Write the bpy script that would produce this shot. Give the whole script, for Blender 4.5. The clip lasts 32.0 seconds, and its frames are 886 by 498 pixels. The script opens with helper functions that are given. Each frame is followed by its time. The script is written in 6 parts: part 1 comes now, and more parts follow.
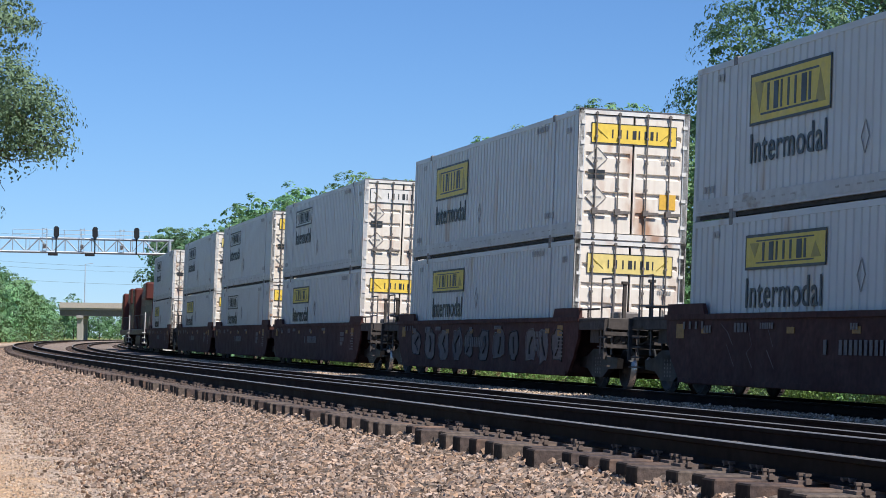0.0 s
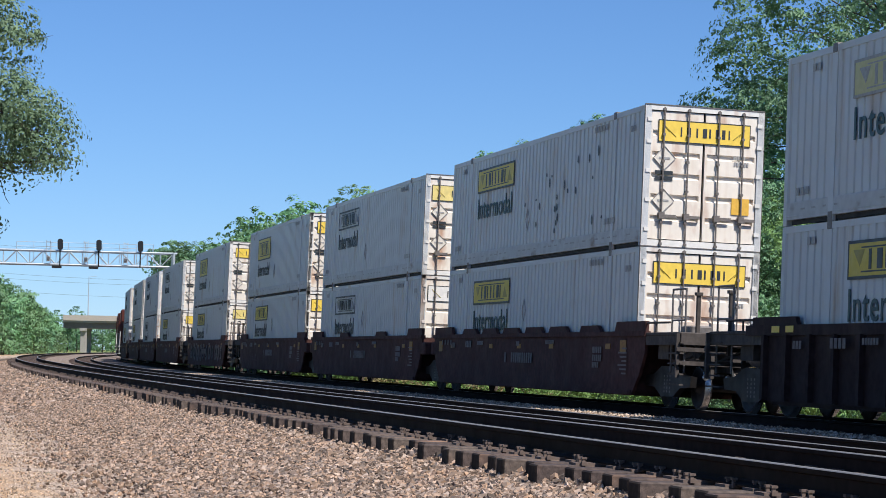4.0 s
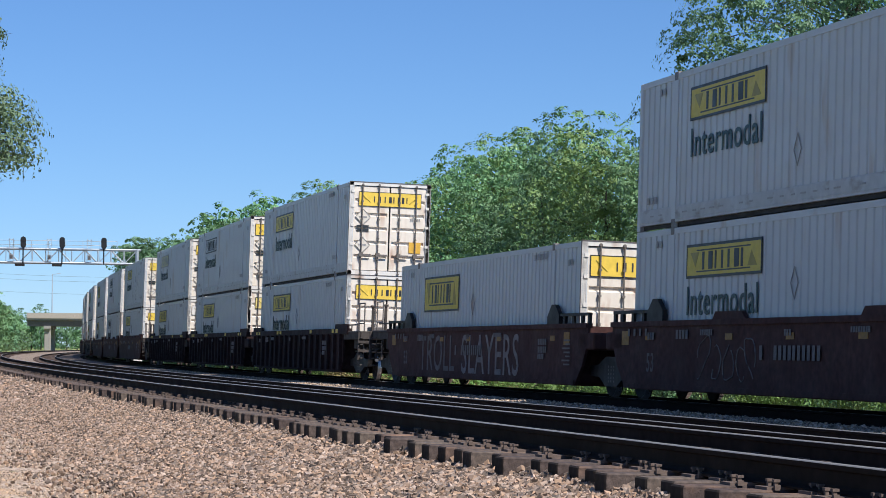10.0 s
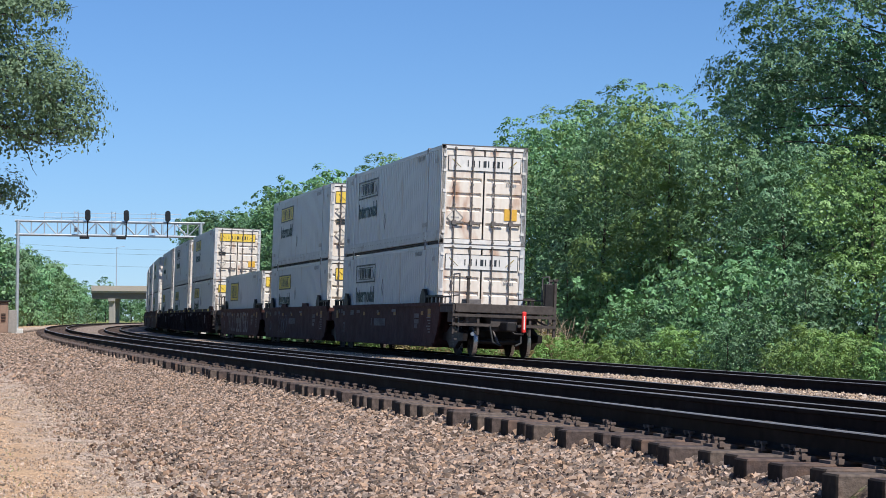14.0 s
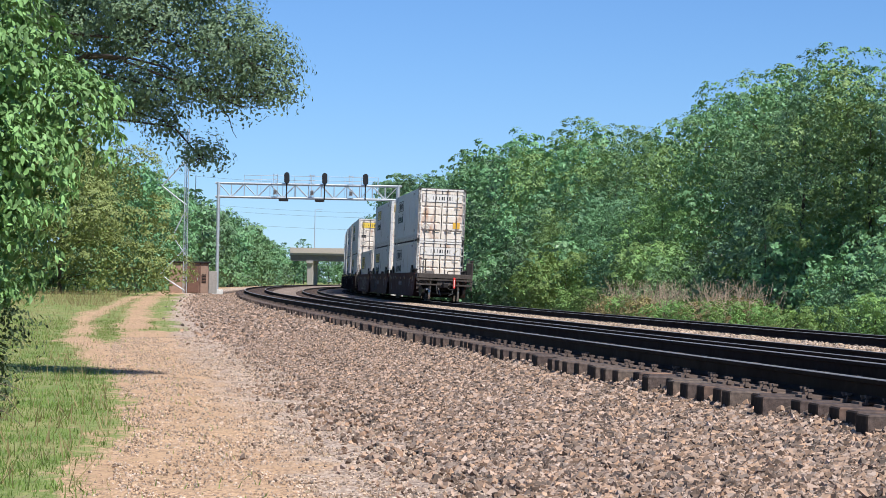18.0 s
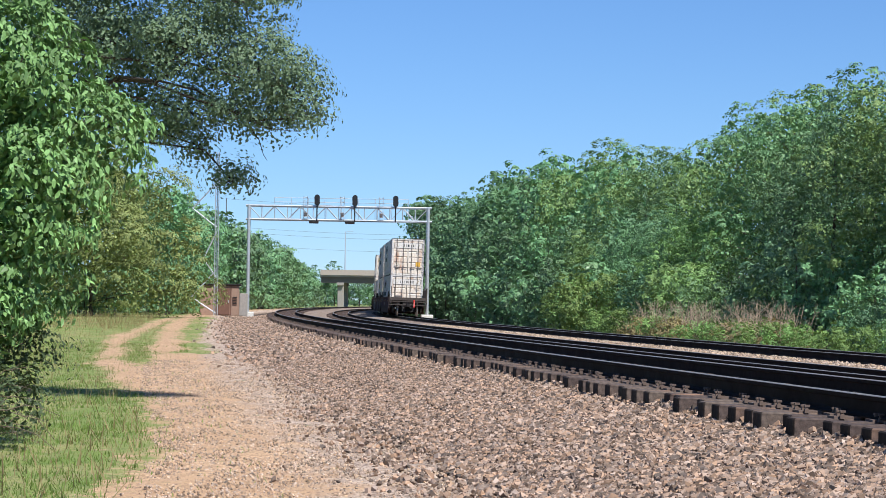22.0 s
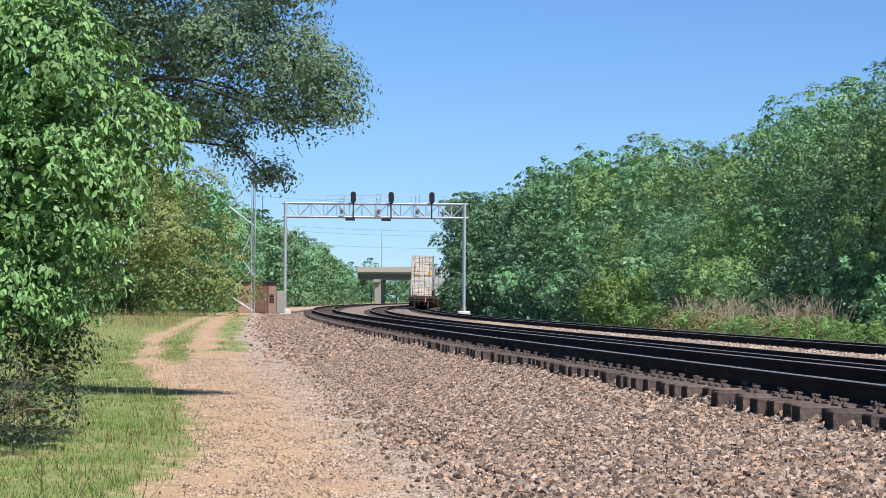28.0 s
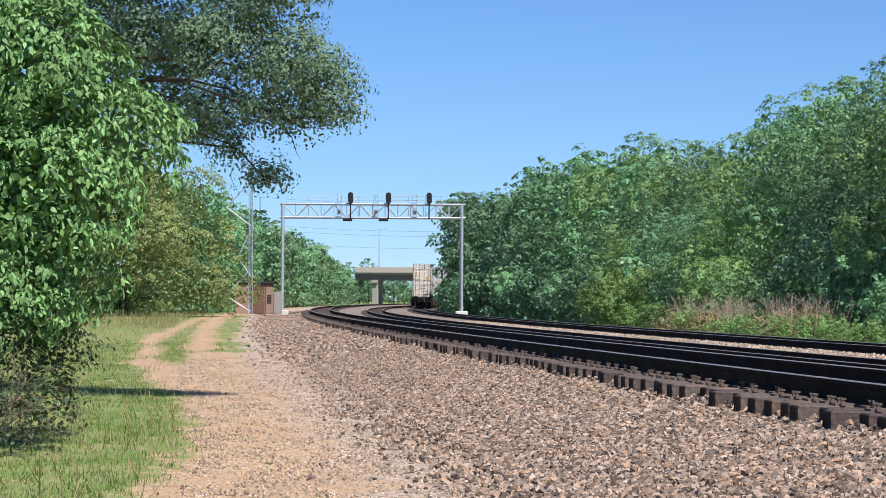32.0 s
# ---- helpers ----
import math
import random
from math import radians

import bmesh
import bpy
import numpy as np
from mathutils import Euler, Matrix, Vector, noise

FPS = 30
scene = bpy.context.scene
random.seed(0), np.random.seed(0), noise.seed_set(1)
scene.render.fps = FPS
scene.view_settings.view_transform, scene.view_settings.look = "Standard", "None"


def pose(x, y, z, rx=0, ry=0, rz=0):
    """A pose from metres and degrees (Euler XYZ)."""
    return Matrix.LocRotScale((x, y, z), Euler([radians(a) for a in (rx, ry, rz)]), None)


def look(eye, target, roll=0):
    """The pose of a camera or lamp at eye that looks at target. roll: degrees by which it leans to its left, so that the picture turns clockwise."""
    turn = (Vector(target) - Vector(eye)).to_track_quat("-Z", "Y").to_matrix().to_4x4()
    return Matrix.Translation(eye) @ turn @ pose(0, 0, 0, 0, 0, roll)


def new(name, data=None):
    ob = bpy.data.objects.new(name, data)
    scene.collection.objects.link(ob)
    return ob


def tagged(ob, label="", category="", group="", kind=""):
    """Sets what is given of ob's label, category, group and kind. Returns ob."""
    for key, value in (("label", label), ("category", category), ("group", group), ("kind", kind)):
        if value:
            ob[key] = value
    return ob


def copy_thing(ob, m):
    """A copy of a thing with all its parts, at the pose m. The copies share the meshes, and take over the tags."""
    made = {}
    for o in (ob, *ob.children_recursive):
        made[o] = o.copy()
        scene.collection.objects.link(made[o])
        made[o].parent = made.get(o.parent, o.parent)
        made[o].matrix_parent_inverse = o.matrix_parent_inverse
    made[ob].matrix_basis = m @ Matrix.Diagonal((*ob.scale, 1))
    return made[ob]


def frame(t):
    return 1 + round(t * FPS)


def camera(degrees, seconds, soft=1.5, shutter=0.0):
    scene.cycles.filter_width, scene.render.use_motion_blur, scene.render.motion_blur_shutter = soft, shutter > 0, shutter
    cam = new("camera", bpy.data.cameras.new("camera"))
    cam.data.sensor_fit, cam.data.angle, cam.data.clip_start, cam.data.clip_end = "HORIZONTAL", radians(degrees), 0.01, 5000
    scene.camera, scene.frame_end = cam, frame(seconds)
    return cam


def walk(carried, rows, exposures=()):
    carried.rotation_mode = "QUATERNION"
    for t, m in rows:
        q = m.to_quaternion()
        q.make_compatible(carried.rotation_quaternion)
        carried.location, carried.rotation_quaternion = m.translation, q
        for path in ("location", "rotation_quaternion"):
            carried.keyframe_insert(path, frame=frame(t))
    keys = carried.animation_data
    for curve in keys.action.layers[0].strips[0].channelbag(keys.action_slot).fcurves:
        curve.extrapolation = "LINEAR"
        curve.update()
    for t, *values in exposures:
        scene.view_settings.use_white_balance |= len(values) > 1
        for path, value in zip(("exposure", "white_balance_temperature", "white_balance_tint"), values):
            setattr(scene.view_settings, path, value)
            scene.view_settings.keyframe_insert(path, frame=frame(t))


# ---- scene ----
EYE = (0.0, 0.0, 1.65)
cam = camera(22.18, 32.0, soft=0.65)
# seconds, turn to the right, tilt up, lean to the left, in degrees
TURNS = [
    (0.0, 7.374, 2.319, 0.737), (0.5, 7.234, 2.297, 0.706), (1.0, 7.209, 2.278, 0.652), (1.5, 7.211, 2.328, 0.630),
    (2.0, 7.203, 2.393, 0.675), (2.5, 7.227, 2.518, 0.766), (3.0, 7.249, 2.671, 0.910), (3.5, 7.272, 2.700, 1.035),
    (5.5, 7.359, 2.587, 0.854), (6.0, 7.409, 2.569, 0.632), (6.5, 7.451, 2.548, 0.610), (7.0, 7.630, 2.504, 0.540),
    (7.5, 8.054, 2.449, 0.665), (8.0, 8.429, 2.407, 0.644), (8.5, 8.541, 2.564, 0.481), (9.0, 8.413, 2.701, 0.335),
    (9.5, 8.234, 2.655, 0.474), (10.0, 8.185, 2.532, 0.378), (10.5, 8.111, 2.368, 0.299), (11.0, 8.041, 2.190, 0.266),
    (11.5, 7.954, 2.023, 0.329), (12.0, 7.718, 1.979, 0.376), (12.5, 7.459, 1.952, 0.456), (13.0, 7.178, 1.913, 0.436),
    (13.5, 6.866, 1.854, 0.451), (15.5, 5.508, 1.832, 0.576), (16.0, 4.832, 1.595, 0.715), (16.5, 3.981, 1.398, 0.833),
    (17.0, 2.781, 1.159, 1.044), (17.5, 1.878, 1.041, 0.959), (18.0, 1.637, 0.861, 0.974), (18.5, 1.892, 0.900, 0.839),
    (19.0, 1.899, 1.175, 1.005), (19.5, 1.703, 1.256, 0.993), (20.0, 1.362, 1.334, 0.713), (20.5, 1.310, 1.271, 0.761),
    (21.0, 1.233, 1.228, 0.834), (21.5, 1.004, 1.301, 0.833), (22.0, 0.859, 1.399, 0.809), (22.5, 0.772, 1.396, 0.755),
    (23.0, 0.617, 1.325, 0.843), (23.5, 0.529, 1.188, 0.853), (24.0, 0.411, 1.097, 0.816), (24.5, 0.188, 1.086, 0.728),
    (25.0, -0.075, 1.092, 0.644), (25.5, -0.124, 1.136, 0.650), (27.5, -0.168, 1.319, 0.418), (28.0, -0.066, 1.293, 0.376),
    (28.5, -0.007, 1.253, 0.348), (29.0, -0.001, 1.173, 0.431), (29.5, -0.005, 1.138, 0.462), (30.0, 0.029, 1.160, 0.410),
    (30.5, 0.063, 1.228, 0.333), (31.0, 0.062, 1.273, 0.384), (31.5, 0.051, 1.270, 0.380), (32.0, 0.000, 1.302, 0.243),
]


def view(turn, tilt, lean):
    a, b = radians(turn), radians(tilt)
    way = Vector((math.sin(a) * math.cos(b), math.cos(a) * math.cos(b), math.sin(b)))
    return look(EYE, Vector(EYE) + way, lean)


walk(cam, [(t, view(a, b, c)) for t, a, b, c in TURNS], [(0.0, 0.37, 5950, 10), (11.0, 0.37, 5950, 10), (12.2, 0.31, 5950, 10), (14.0, 0.31, 5950, 10), (17.0, 0.40, 5950, 10), (20.0, 0.45, 5950, 10), (32.0, 0.45, 5950, 10)])

# ---- light ----
SUN_SIDE, SUN_HIGH = 38.0, 52.0   # degrees: from behind the camera towards its right; above the horizon
world = bpy.data.worlds.new("sky")
scene.world = world
world.use_nodes = True
wn = world.node_tree.nodes
sky = wn.new("ShaderNodeTexSky")
sky.sky_type, sky.sun_disc = "NISHITA", False
sky.sun_elevation, sky.sun_rotation = radians(SUN_HIGH), radians(180 - SUN_SIDE)
sky.air_density, sky.dust_density, sky.ozone_density = 0.66, 0.0, 10.0
wn["Background"].inputs["Strength"].default_value = 0.083
world.node_tree.links.new(sky.outputs["Color"], wn["Background"].inputs["Color"])
# the pale band along the horizon spreads upwards
_way, _low = wn.new("ShaderNodeTexCoord"), wn.new("ShaderNodeVectorMath")
_low.operation = "MULTIPLY"
_low.inputs[1].default_value = (1, 1, 0.75)
world.node_tree.links.new(_way.outputs["Generated"], _low.inputs[0])
world.node_tree.links.new(_low.outputs["Vector"], sky.inputs["Vector"])
sun = new("sun", bpy.data.lights.new("sun", "SUN"))
sun.data.energy, sun.data.angle, sun.data.color = 5.0, radians(0.53), (1.0, 0.93, 0.82)
_a, _e = radians(SUN_SIDE), radians(SUN_HIGH)
_to = Vector((math.sin(_a) * math.cos(_e), -math.cos(_a) * math.cos(_e), math.sin(_e)))
sun.matrix_world = look(_to * 50, (0, 0, 0))


# ---- materials ----
def paint(name, color, rough=0.6, metal=0.0, spread=0.25, fine=14.0, coarse=1.2, bump=0.0, bump_scale=60.0,
          stain=None, stain_amount=0.0, stain_scale=(1.0, 1.0, 0.25), leaf=0.0, per_piece=0.0, gloss=0.5, streak=None):
    """A surface with colour changes at two scales, optional stains, grain and leaf-like translucency."""
    m = bpy.data.materials.new(name)
    m.use_nodes = True
    nt = m.node_tree
    n, lk = nt.nodes, nt.links.new
    b = n["Principled BSDF"]
    b.inputs["Roughness"].default_value, b.inputs["Metallic"].default_value = rough, metal
    b.inputs["Specular IOR Level"].default_value = gloss
    co = n.new("ShaderNodeTexCoord")

    def noise_of(scale, detail=4.0, vec=None):
        t = n.new("ShaderNodeTexNoise")
        t.inputs["Scale"].default_value, t.inputs["Detail"].default_value = scale, detail
        lk(vec or co.outputs["Object"], t.inputs["Vector"])
        return t.outputs["Fac"]

    def mix(fac, a, c, kind="MIX"):
        x = n.new("ShaderNodeMix")
        x.data_type, x.blend_type = "RGBA", kind
        for sock, v in ((x.inputs["Factor"], fac), (x.inputs["A"], a), (x.inputs["B"], c)):
            if isinstance(v, (int, float)):
                sock.default_value = v
            elif isinstance(v, tuple):
                sock.default_value = (*v, 1)
            else:
                lk(v, sock)
        return x.outputs["Result"]

    def ramp(fac, lo, hi, a=0.0, c=1.0):
        r = n.new("ShaderNodeMapRange")
        r.inputs["From Min"].default_value, r.inputs["From Max"].default_value = lo, hi
        r.inputs["To Min"].default_value, r.inputs["To Max"].default_value = a, c
        lk(fac, r.inputs["Value"])
        return r.outputs["Result"]

    dark = tuple(c * (1 - spread) for c in color)
    light = tuple(min(1.0, c * (1 + spread)) for c in color)
    col = mix(ramp(noise_of(fine), 0.3, 0.7), dark, light)
    col = mix(ramp(noise_of(coarse, 3.0), 0.35, 0.65, 0.0, 0.55), col, tuple(c * (1 - 0.6 * spread) for c in color))
    if per_piece:
        if leaf:
            g = n.new("ShaderNodeNewGeometry")
            rnd = g.outputs["Random Per Island"]
        else:
            rnd = n.new("ShaderNodeObjectInfo").outputs["Random"]
        hv = n.new("ShaderNodeHueSaturation")
        each = ramp(rnd, 0, 1, 1 - per_piece, 1 + per_piece)
        if leaf:
            # every plant is a little lighter or darker than its neighbours
            tone = n.new("ShaderNodeMath")
            tone.operation = "MULTIPLY"
            lk(each, tone.inputs[0])
            lk(ramp(n.new("ShaderNodeObjectInfo").outputs["Random"], 0, 1, 0.78, 1.2), tone.inputs[1])
            each = tone.outputs["Value"]
        lk(each, hv.inputs["Value"])
        lk(ramp(n.new("ShaderNodeObjectInfo").outputs["Random"], 0, 1, 0.485, 0.515), hv.inputs["Hue"])
        lk(col, hv.inputs["Color"])
        col = hv.outputs["Color"]
    if stain:
        mp = n.new("ShaderNodeMapping")
        mp.inputs["Scale"].default_value = stain_scale
        oi = n.new("ShaderNodeObjectInfo")
        lk(co.outputs["Object"], mp.inputs["Vector"])
        off = n.new("ShaderNodeVectorMath")
        off.operation = "ADD"
        lk(mp.outputs["Vector"], off.inputs[0])
        sc = n.new("ShaderNodeMath")
        sc.operation = "MULTIPLY"
        sc.inputs[1].default_value = 37.0
        lk(oi.outputs["Random"], sc.inputs[0])
        lk(sc.outputs["Value"], off.inputs[1])
        col = mix(ramp(noise_of(1.6, 6.0, off.outputs["Vector"]), 0.62 - stain_amount, 0.74, 0.0, 0.9), col, stain)
    if streak:
        mp = n.new("ShaderNodeMapping")
        mp.inputs["Scale"].default_value = (3.0, 3.0, 0.15)
        lk(co.outputs["Object"], mp.inputs["Vector"])
        col = mix(ramp(noise_of(2.5, 5.0, mp.outputs["Vector"]), 0.5, 0.75, 0.0, 0.5), col, streak)
    lk(col, b.inputs["Base Color"])
    lk(ramp(noise_of(coarse * 3), 0.3, 0.7, max(0.02, rough - 0.1), min(1.0, rough + 0.1)), b.inputs["Roughness"])
    if bump:
        bp = n.new("ShaderNodeBump")
        bp.inputs["Strength"].default_value, bp.inputs["Distance"].default_value = 1.0, bump
        lk(noise_of(bump_scale, 5.0), bp.inputs["Height"])
        lk(bp.outputs["Normal"], b.inputs["Normal"])
    if leaf:
        tl = n.new("ShaderNodeBsdfTranslucent")
        lk(mix(0.5, col, (color[0] * 2.2, color[1] * 2.0, color[2] * 0.8)), tl.inputs["Color"])
        ms = n.new("ShaderNodeMixShader")
        ms.inputs["Fac"].default_value = leaf
        lk(b.outputs["BSDF"], ms.inputs[1])
        lk(tl.outputs["BSDF"], ms.inputs[2])
        lk(ms.outputs["Shader"], n["Material Output"].inputs["Surface"])
    return m


M = {
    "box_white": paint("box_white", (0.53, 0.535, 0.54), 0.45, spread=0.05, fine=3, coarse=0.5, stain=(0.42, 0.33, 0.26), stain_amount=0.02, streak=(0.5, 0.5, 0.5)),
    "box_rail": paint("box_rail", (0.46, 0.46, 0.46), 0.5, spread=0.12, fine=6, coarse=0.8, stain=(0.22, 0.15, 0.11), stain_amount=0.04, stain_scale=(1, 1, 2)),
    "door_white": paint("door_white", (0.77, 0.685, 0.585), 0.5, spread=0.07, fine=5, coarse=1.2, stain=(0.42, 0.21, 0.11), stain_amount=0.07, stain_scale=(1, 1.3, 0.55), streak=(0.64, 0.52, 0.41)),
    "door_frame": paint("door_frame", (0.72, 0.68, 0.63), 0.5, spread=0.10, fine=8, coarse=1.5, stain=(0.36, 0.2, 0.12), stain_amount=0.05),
    "rod": paint("rod", (0.17, 0.145, 0.13), 0.55, metal=0.2, spread=0.3, fine=20),
    "rubber": paint("rubber", (0.02, 0.02, 0.02), 0.8),
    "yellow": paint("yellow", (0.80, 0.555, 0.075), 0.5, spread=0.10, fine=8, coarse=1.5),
    # the same sign yellow, dulled for the sides that lie in shade
    "yellow_side_shaded": paint("yellow_side_shaded", (0.62, 0.47, 0.05), 0.5, spread=0.12, fine=8, coarse=1.5),
    "yellow_pale": paint("yellow_pale", (0.52, 0.49, 0.24), 0.55, spread=0.12, fine=8, coarse=1.5),
    "yellow_door_pale": paint("yellow_door_pale", (0.74, 0.58, 0.20), 0.5, spread=0.12, fine=8, coarse=1.5),
    "mark_dark": paint("mark_dark", (0.025, 0.03, 0.035), 0.5, spread=0.2),
    "mark_green": paint("mark_green", (0.008, 0.040, 0.042), 0.5, spread=0.2),
    "sign_olive": paint("sign_olive", (0.33, 0.25, 0.03), 0.5, spread=0.15, fine=8),
    "mark_pale": paint("mark_pale", (0.34, 0.33, 0.32), 0.6, spread=0.2),
    "mark_faint": paint("mark_faint", (0.68, 0.61, 0.52), 0.6, spread=0.1),
    "orange": paint("orange", (0.70, 0.40, 0.05), 0.5, spread=0.12),
    "well_brown": paint("well_brown", (0.074, 0.034, 0.030), 0.75, spread=0.35, fine=7, coarse=0.6, gloss=0.15, stain=(0.085, 0.045, 0.036), stain_amount=0.02, streak=(0.05, 0.025, 0.02), bump=0.004, bump_scale=9),
    "well_dark": paint("well_dark", (0.036, 0.021, 0.020), 0.75, gloss=0.15, spread=0.35, fine=7, coarse=0.6, stain=(0.07, 0.045, 0.035), stain_amount=0.05, bump=0.003, bump_scale=9),
    "grey_metal": paint("grey_metal", (0.16, 0.14, 0.13), 0.55, metal=0.2, spread=0.3),
    "iron": paint("iron", (0.018, 0.015, 0.014), 0.6, metal=0.3, spread=0.35),
    "wheel_steel": paint("wheel_steel", (0.45, 0.44, 0.43), 0.3, metal=0.9, spread=0.2),
    "red_lamp": paint("red_lamp", (0.75, 0.04, 0.03), 0.4, spread=0.1),
    # dark rust, darkened further for the webs that lie in shade
    "rail_side": paint("rail_side", (0.020, 0.014, 0.012), 0.85, gloss=0.1, spread=0.3, fine=10, coarse=0.7),
    "rail_top": paint("rail_top", (0.25, 0.235, 0.22), 0.5, metal=0.3, spread=0.12, fine=9),
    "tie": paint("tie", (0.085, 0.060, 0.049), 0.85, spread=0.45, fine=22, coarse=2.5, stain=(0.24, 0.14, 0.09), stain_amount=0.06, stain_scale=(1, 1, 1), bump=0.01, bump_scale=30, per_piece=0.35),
    # creosote dark, and darkened further because these faces lie in shade
    "tie_end_shaded": paint("tie_end_shaded", (0.030, 0.023, 0.020), 0.9, spread=0.4, fine=22, coarse=2.5, per_piece=0.3, gloss=0.2),
    "tie_plate": paint("tie_plate", (0.13, 0.092, 0.074), 0.85, spread=0.35, fine=20),
    "galv": paint("galv", (0.52, 0.55, 0.58), 0.45, metal=0.5, spread=0.12, fine=6),
    "black": paint("black", (0.012, 0.012, 0.013), 0.5, spread=0.2),
    "concrete": paint("concrete", (0.33, 0.30, 0.27), 0.85, spread=0.15, fine=8, coarse=0.3, streak=(0.22, 0.21, 0.2)),
    "concrete_pale": paint("concrete_pale", (0.62, 0.60, 0.56), 0.85, spread=0.12, fine=8, coarse=0.6),
    "hut_tan": paint("hut_tan", (0.30, 0.195, 0.14), 0.7, spread=0.12, fine=5, coarse=0.8),
    "hut_brown": paint("hut_brown", (0.15, 0.075, 0.05), 0.65, spread=0.15, fine=5, coarse=0.8),
    "bark": paint("bark", (0.075, 0.058, 0.045), 0.9, spread=0.4, fine=18, coarse=2, bump=0.02, bump_scale=14),
    "twig": paint("twig", (0.40, 0.31, 0.22), 0.9, spread=0.35, fine=12),
    "wire_grey": paint("wire_grey", (0.16, 0.18, 0.20), 0.6, spread=0.15),
    "dead_wood": paint("dead_wood", (0.17, 0.125, 0.09), 0.9, spread=0.35, fine=12),
    "loco_orange": paint("loco_orange", (0.095, 0.021, 0.013), 0.5, spread=0.2),
    "loco_dark": paint("loco_dark", (0.05, 0.025, 0.025), 0.55, spread=0.3),
}
LEAF = {
    "green": paint("leaf_green", (0.168, 0.312, 0.140), 0.5, spread=0.3, fine=3, coarse=0.35, leaf=0.14, per_piece=0.18, gloss=0.4),
    "bright": paint("leaf_bright", (0.215, 0.345, 0.112), 0.5, spread=0.3, fine=3, coarse=0.35, leaf=0.14, per_piece=0.18, gloss=0.4),
    "dark": paint("leaf_dark", (0.135, 0.245, 0.122), 0.5, spread=0.3, fine=3, coarse=0.35, leaf=0.12, per_piece=0.18, gloss=0.4),
    "near": paint("leaf_near", (0.165, 0.268, 0.090), 0.5, spread=0.3, fine=3, coarse=0.6, leaf=0.12, per_piece=0.45, gloss=0.3),
    "lime": paint("leaf_lime", (0.205, 0.325, 0.10), 0.5, spread=0.3, fine=3, coarse=0.5, leaf=0.2, per_piece=0.25, gloss=0.3),
    # leaf colour darkened to stand for the shade under the bushy tree
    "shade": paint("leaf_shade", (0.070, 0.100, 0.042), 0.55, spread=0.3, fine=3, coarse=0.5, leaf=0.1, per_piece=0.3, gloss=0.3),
    "olive": paint("leaf_olive", (0.24, 0.295, 0.10), 0.55, spread=0.3, fine=3, coarse=0.5, leaf=0.18, per_piece=0.305, gloss=0.3),
    "grey": paint("leaf_grey", (0.160, 0.235, 0.130), 0.55, spread=0.3, fine=3, coarse=0.5, leaf=0.14, per_piece=0.2, gloss=0.3),
    "grass": paint("grass_blade", (0.165, 0.235, 0.055), 0.6, spread=0.3, fine=2, coarse=0.5, leaf=0.3, per_piece=0.305, gloss=0.3),
    "straw": paint("grass_straw", (0.30, 0.25, 0.12), 0.7, spread=0.3, fine=2, coarse=0.5, leaf=0.25, per_piece=0.305, gloss=0.3),
}


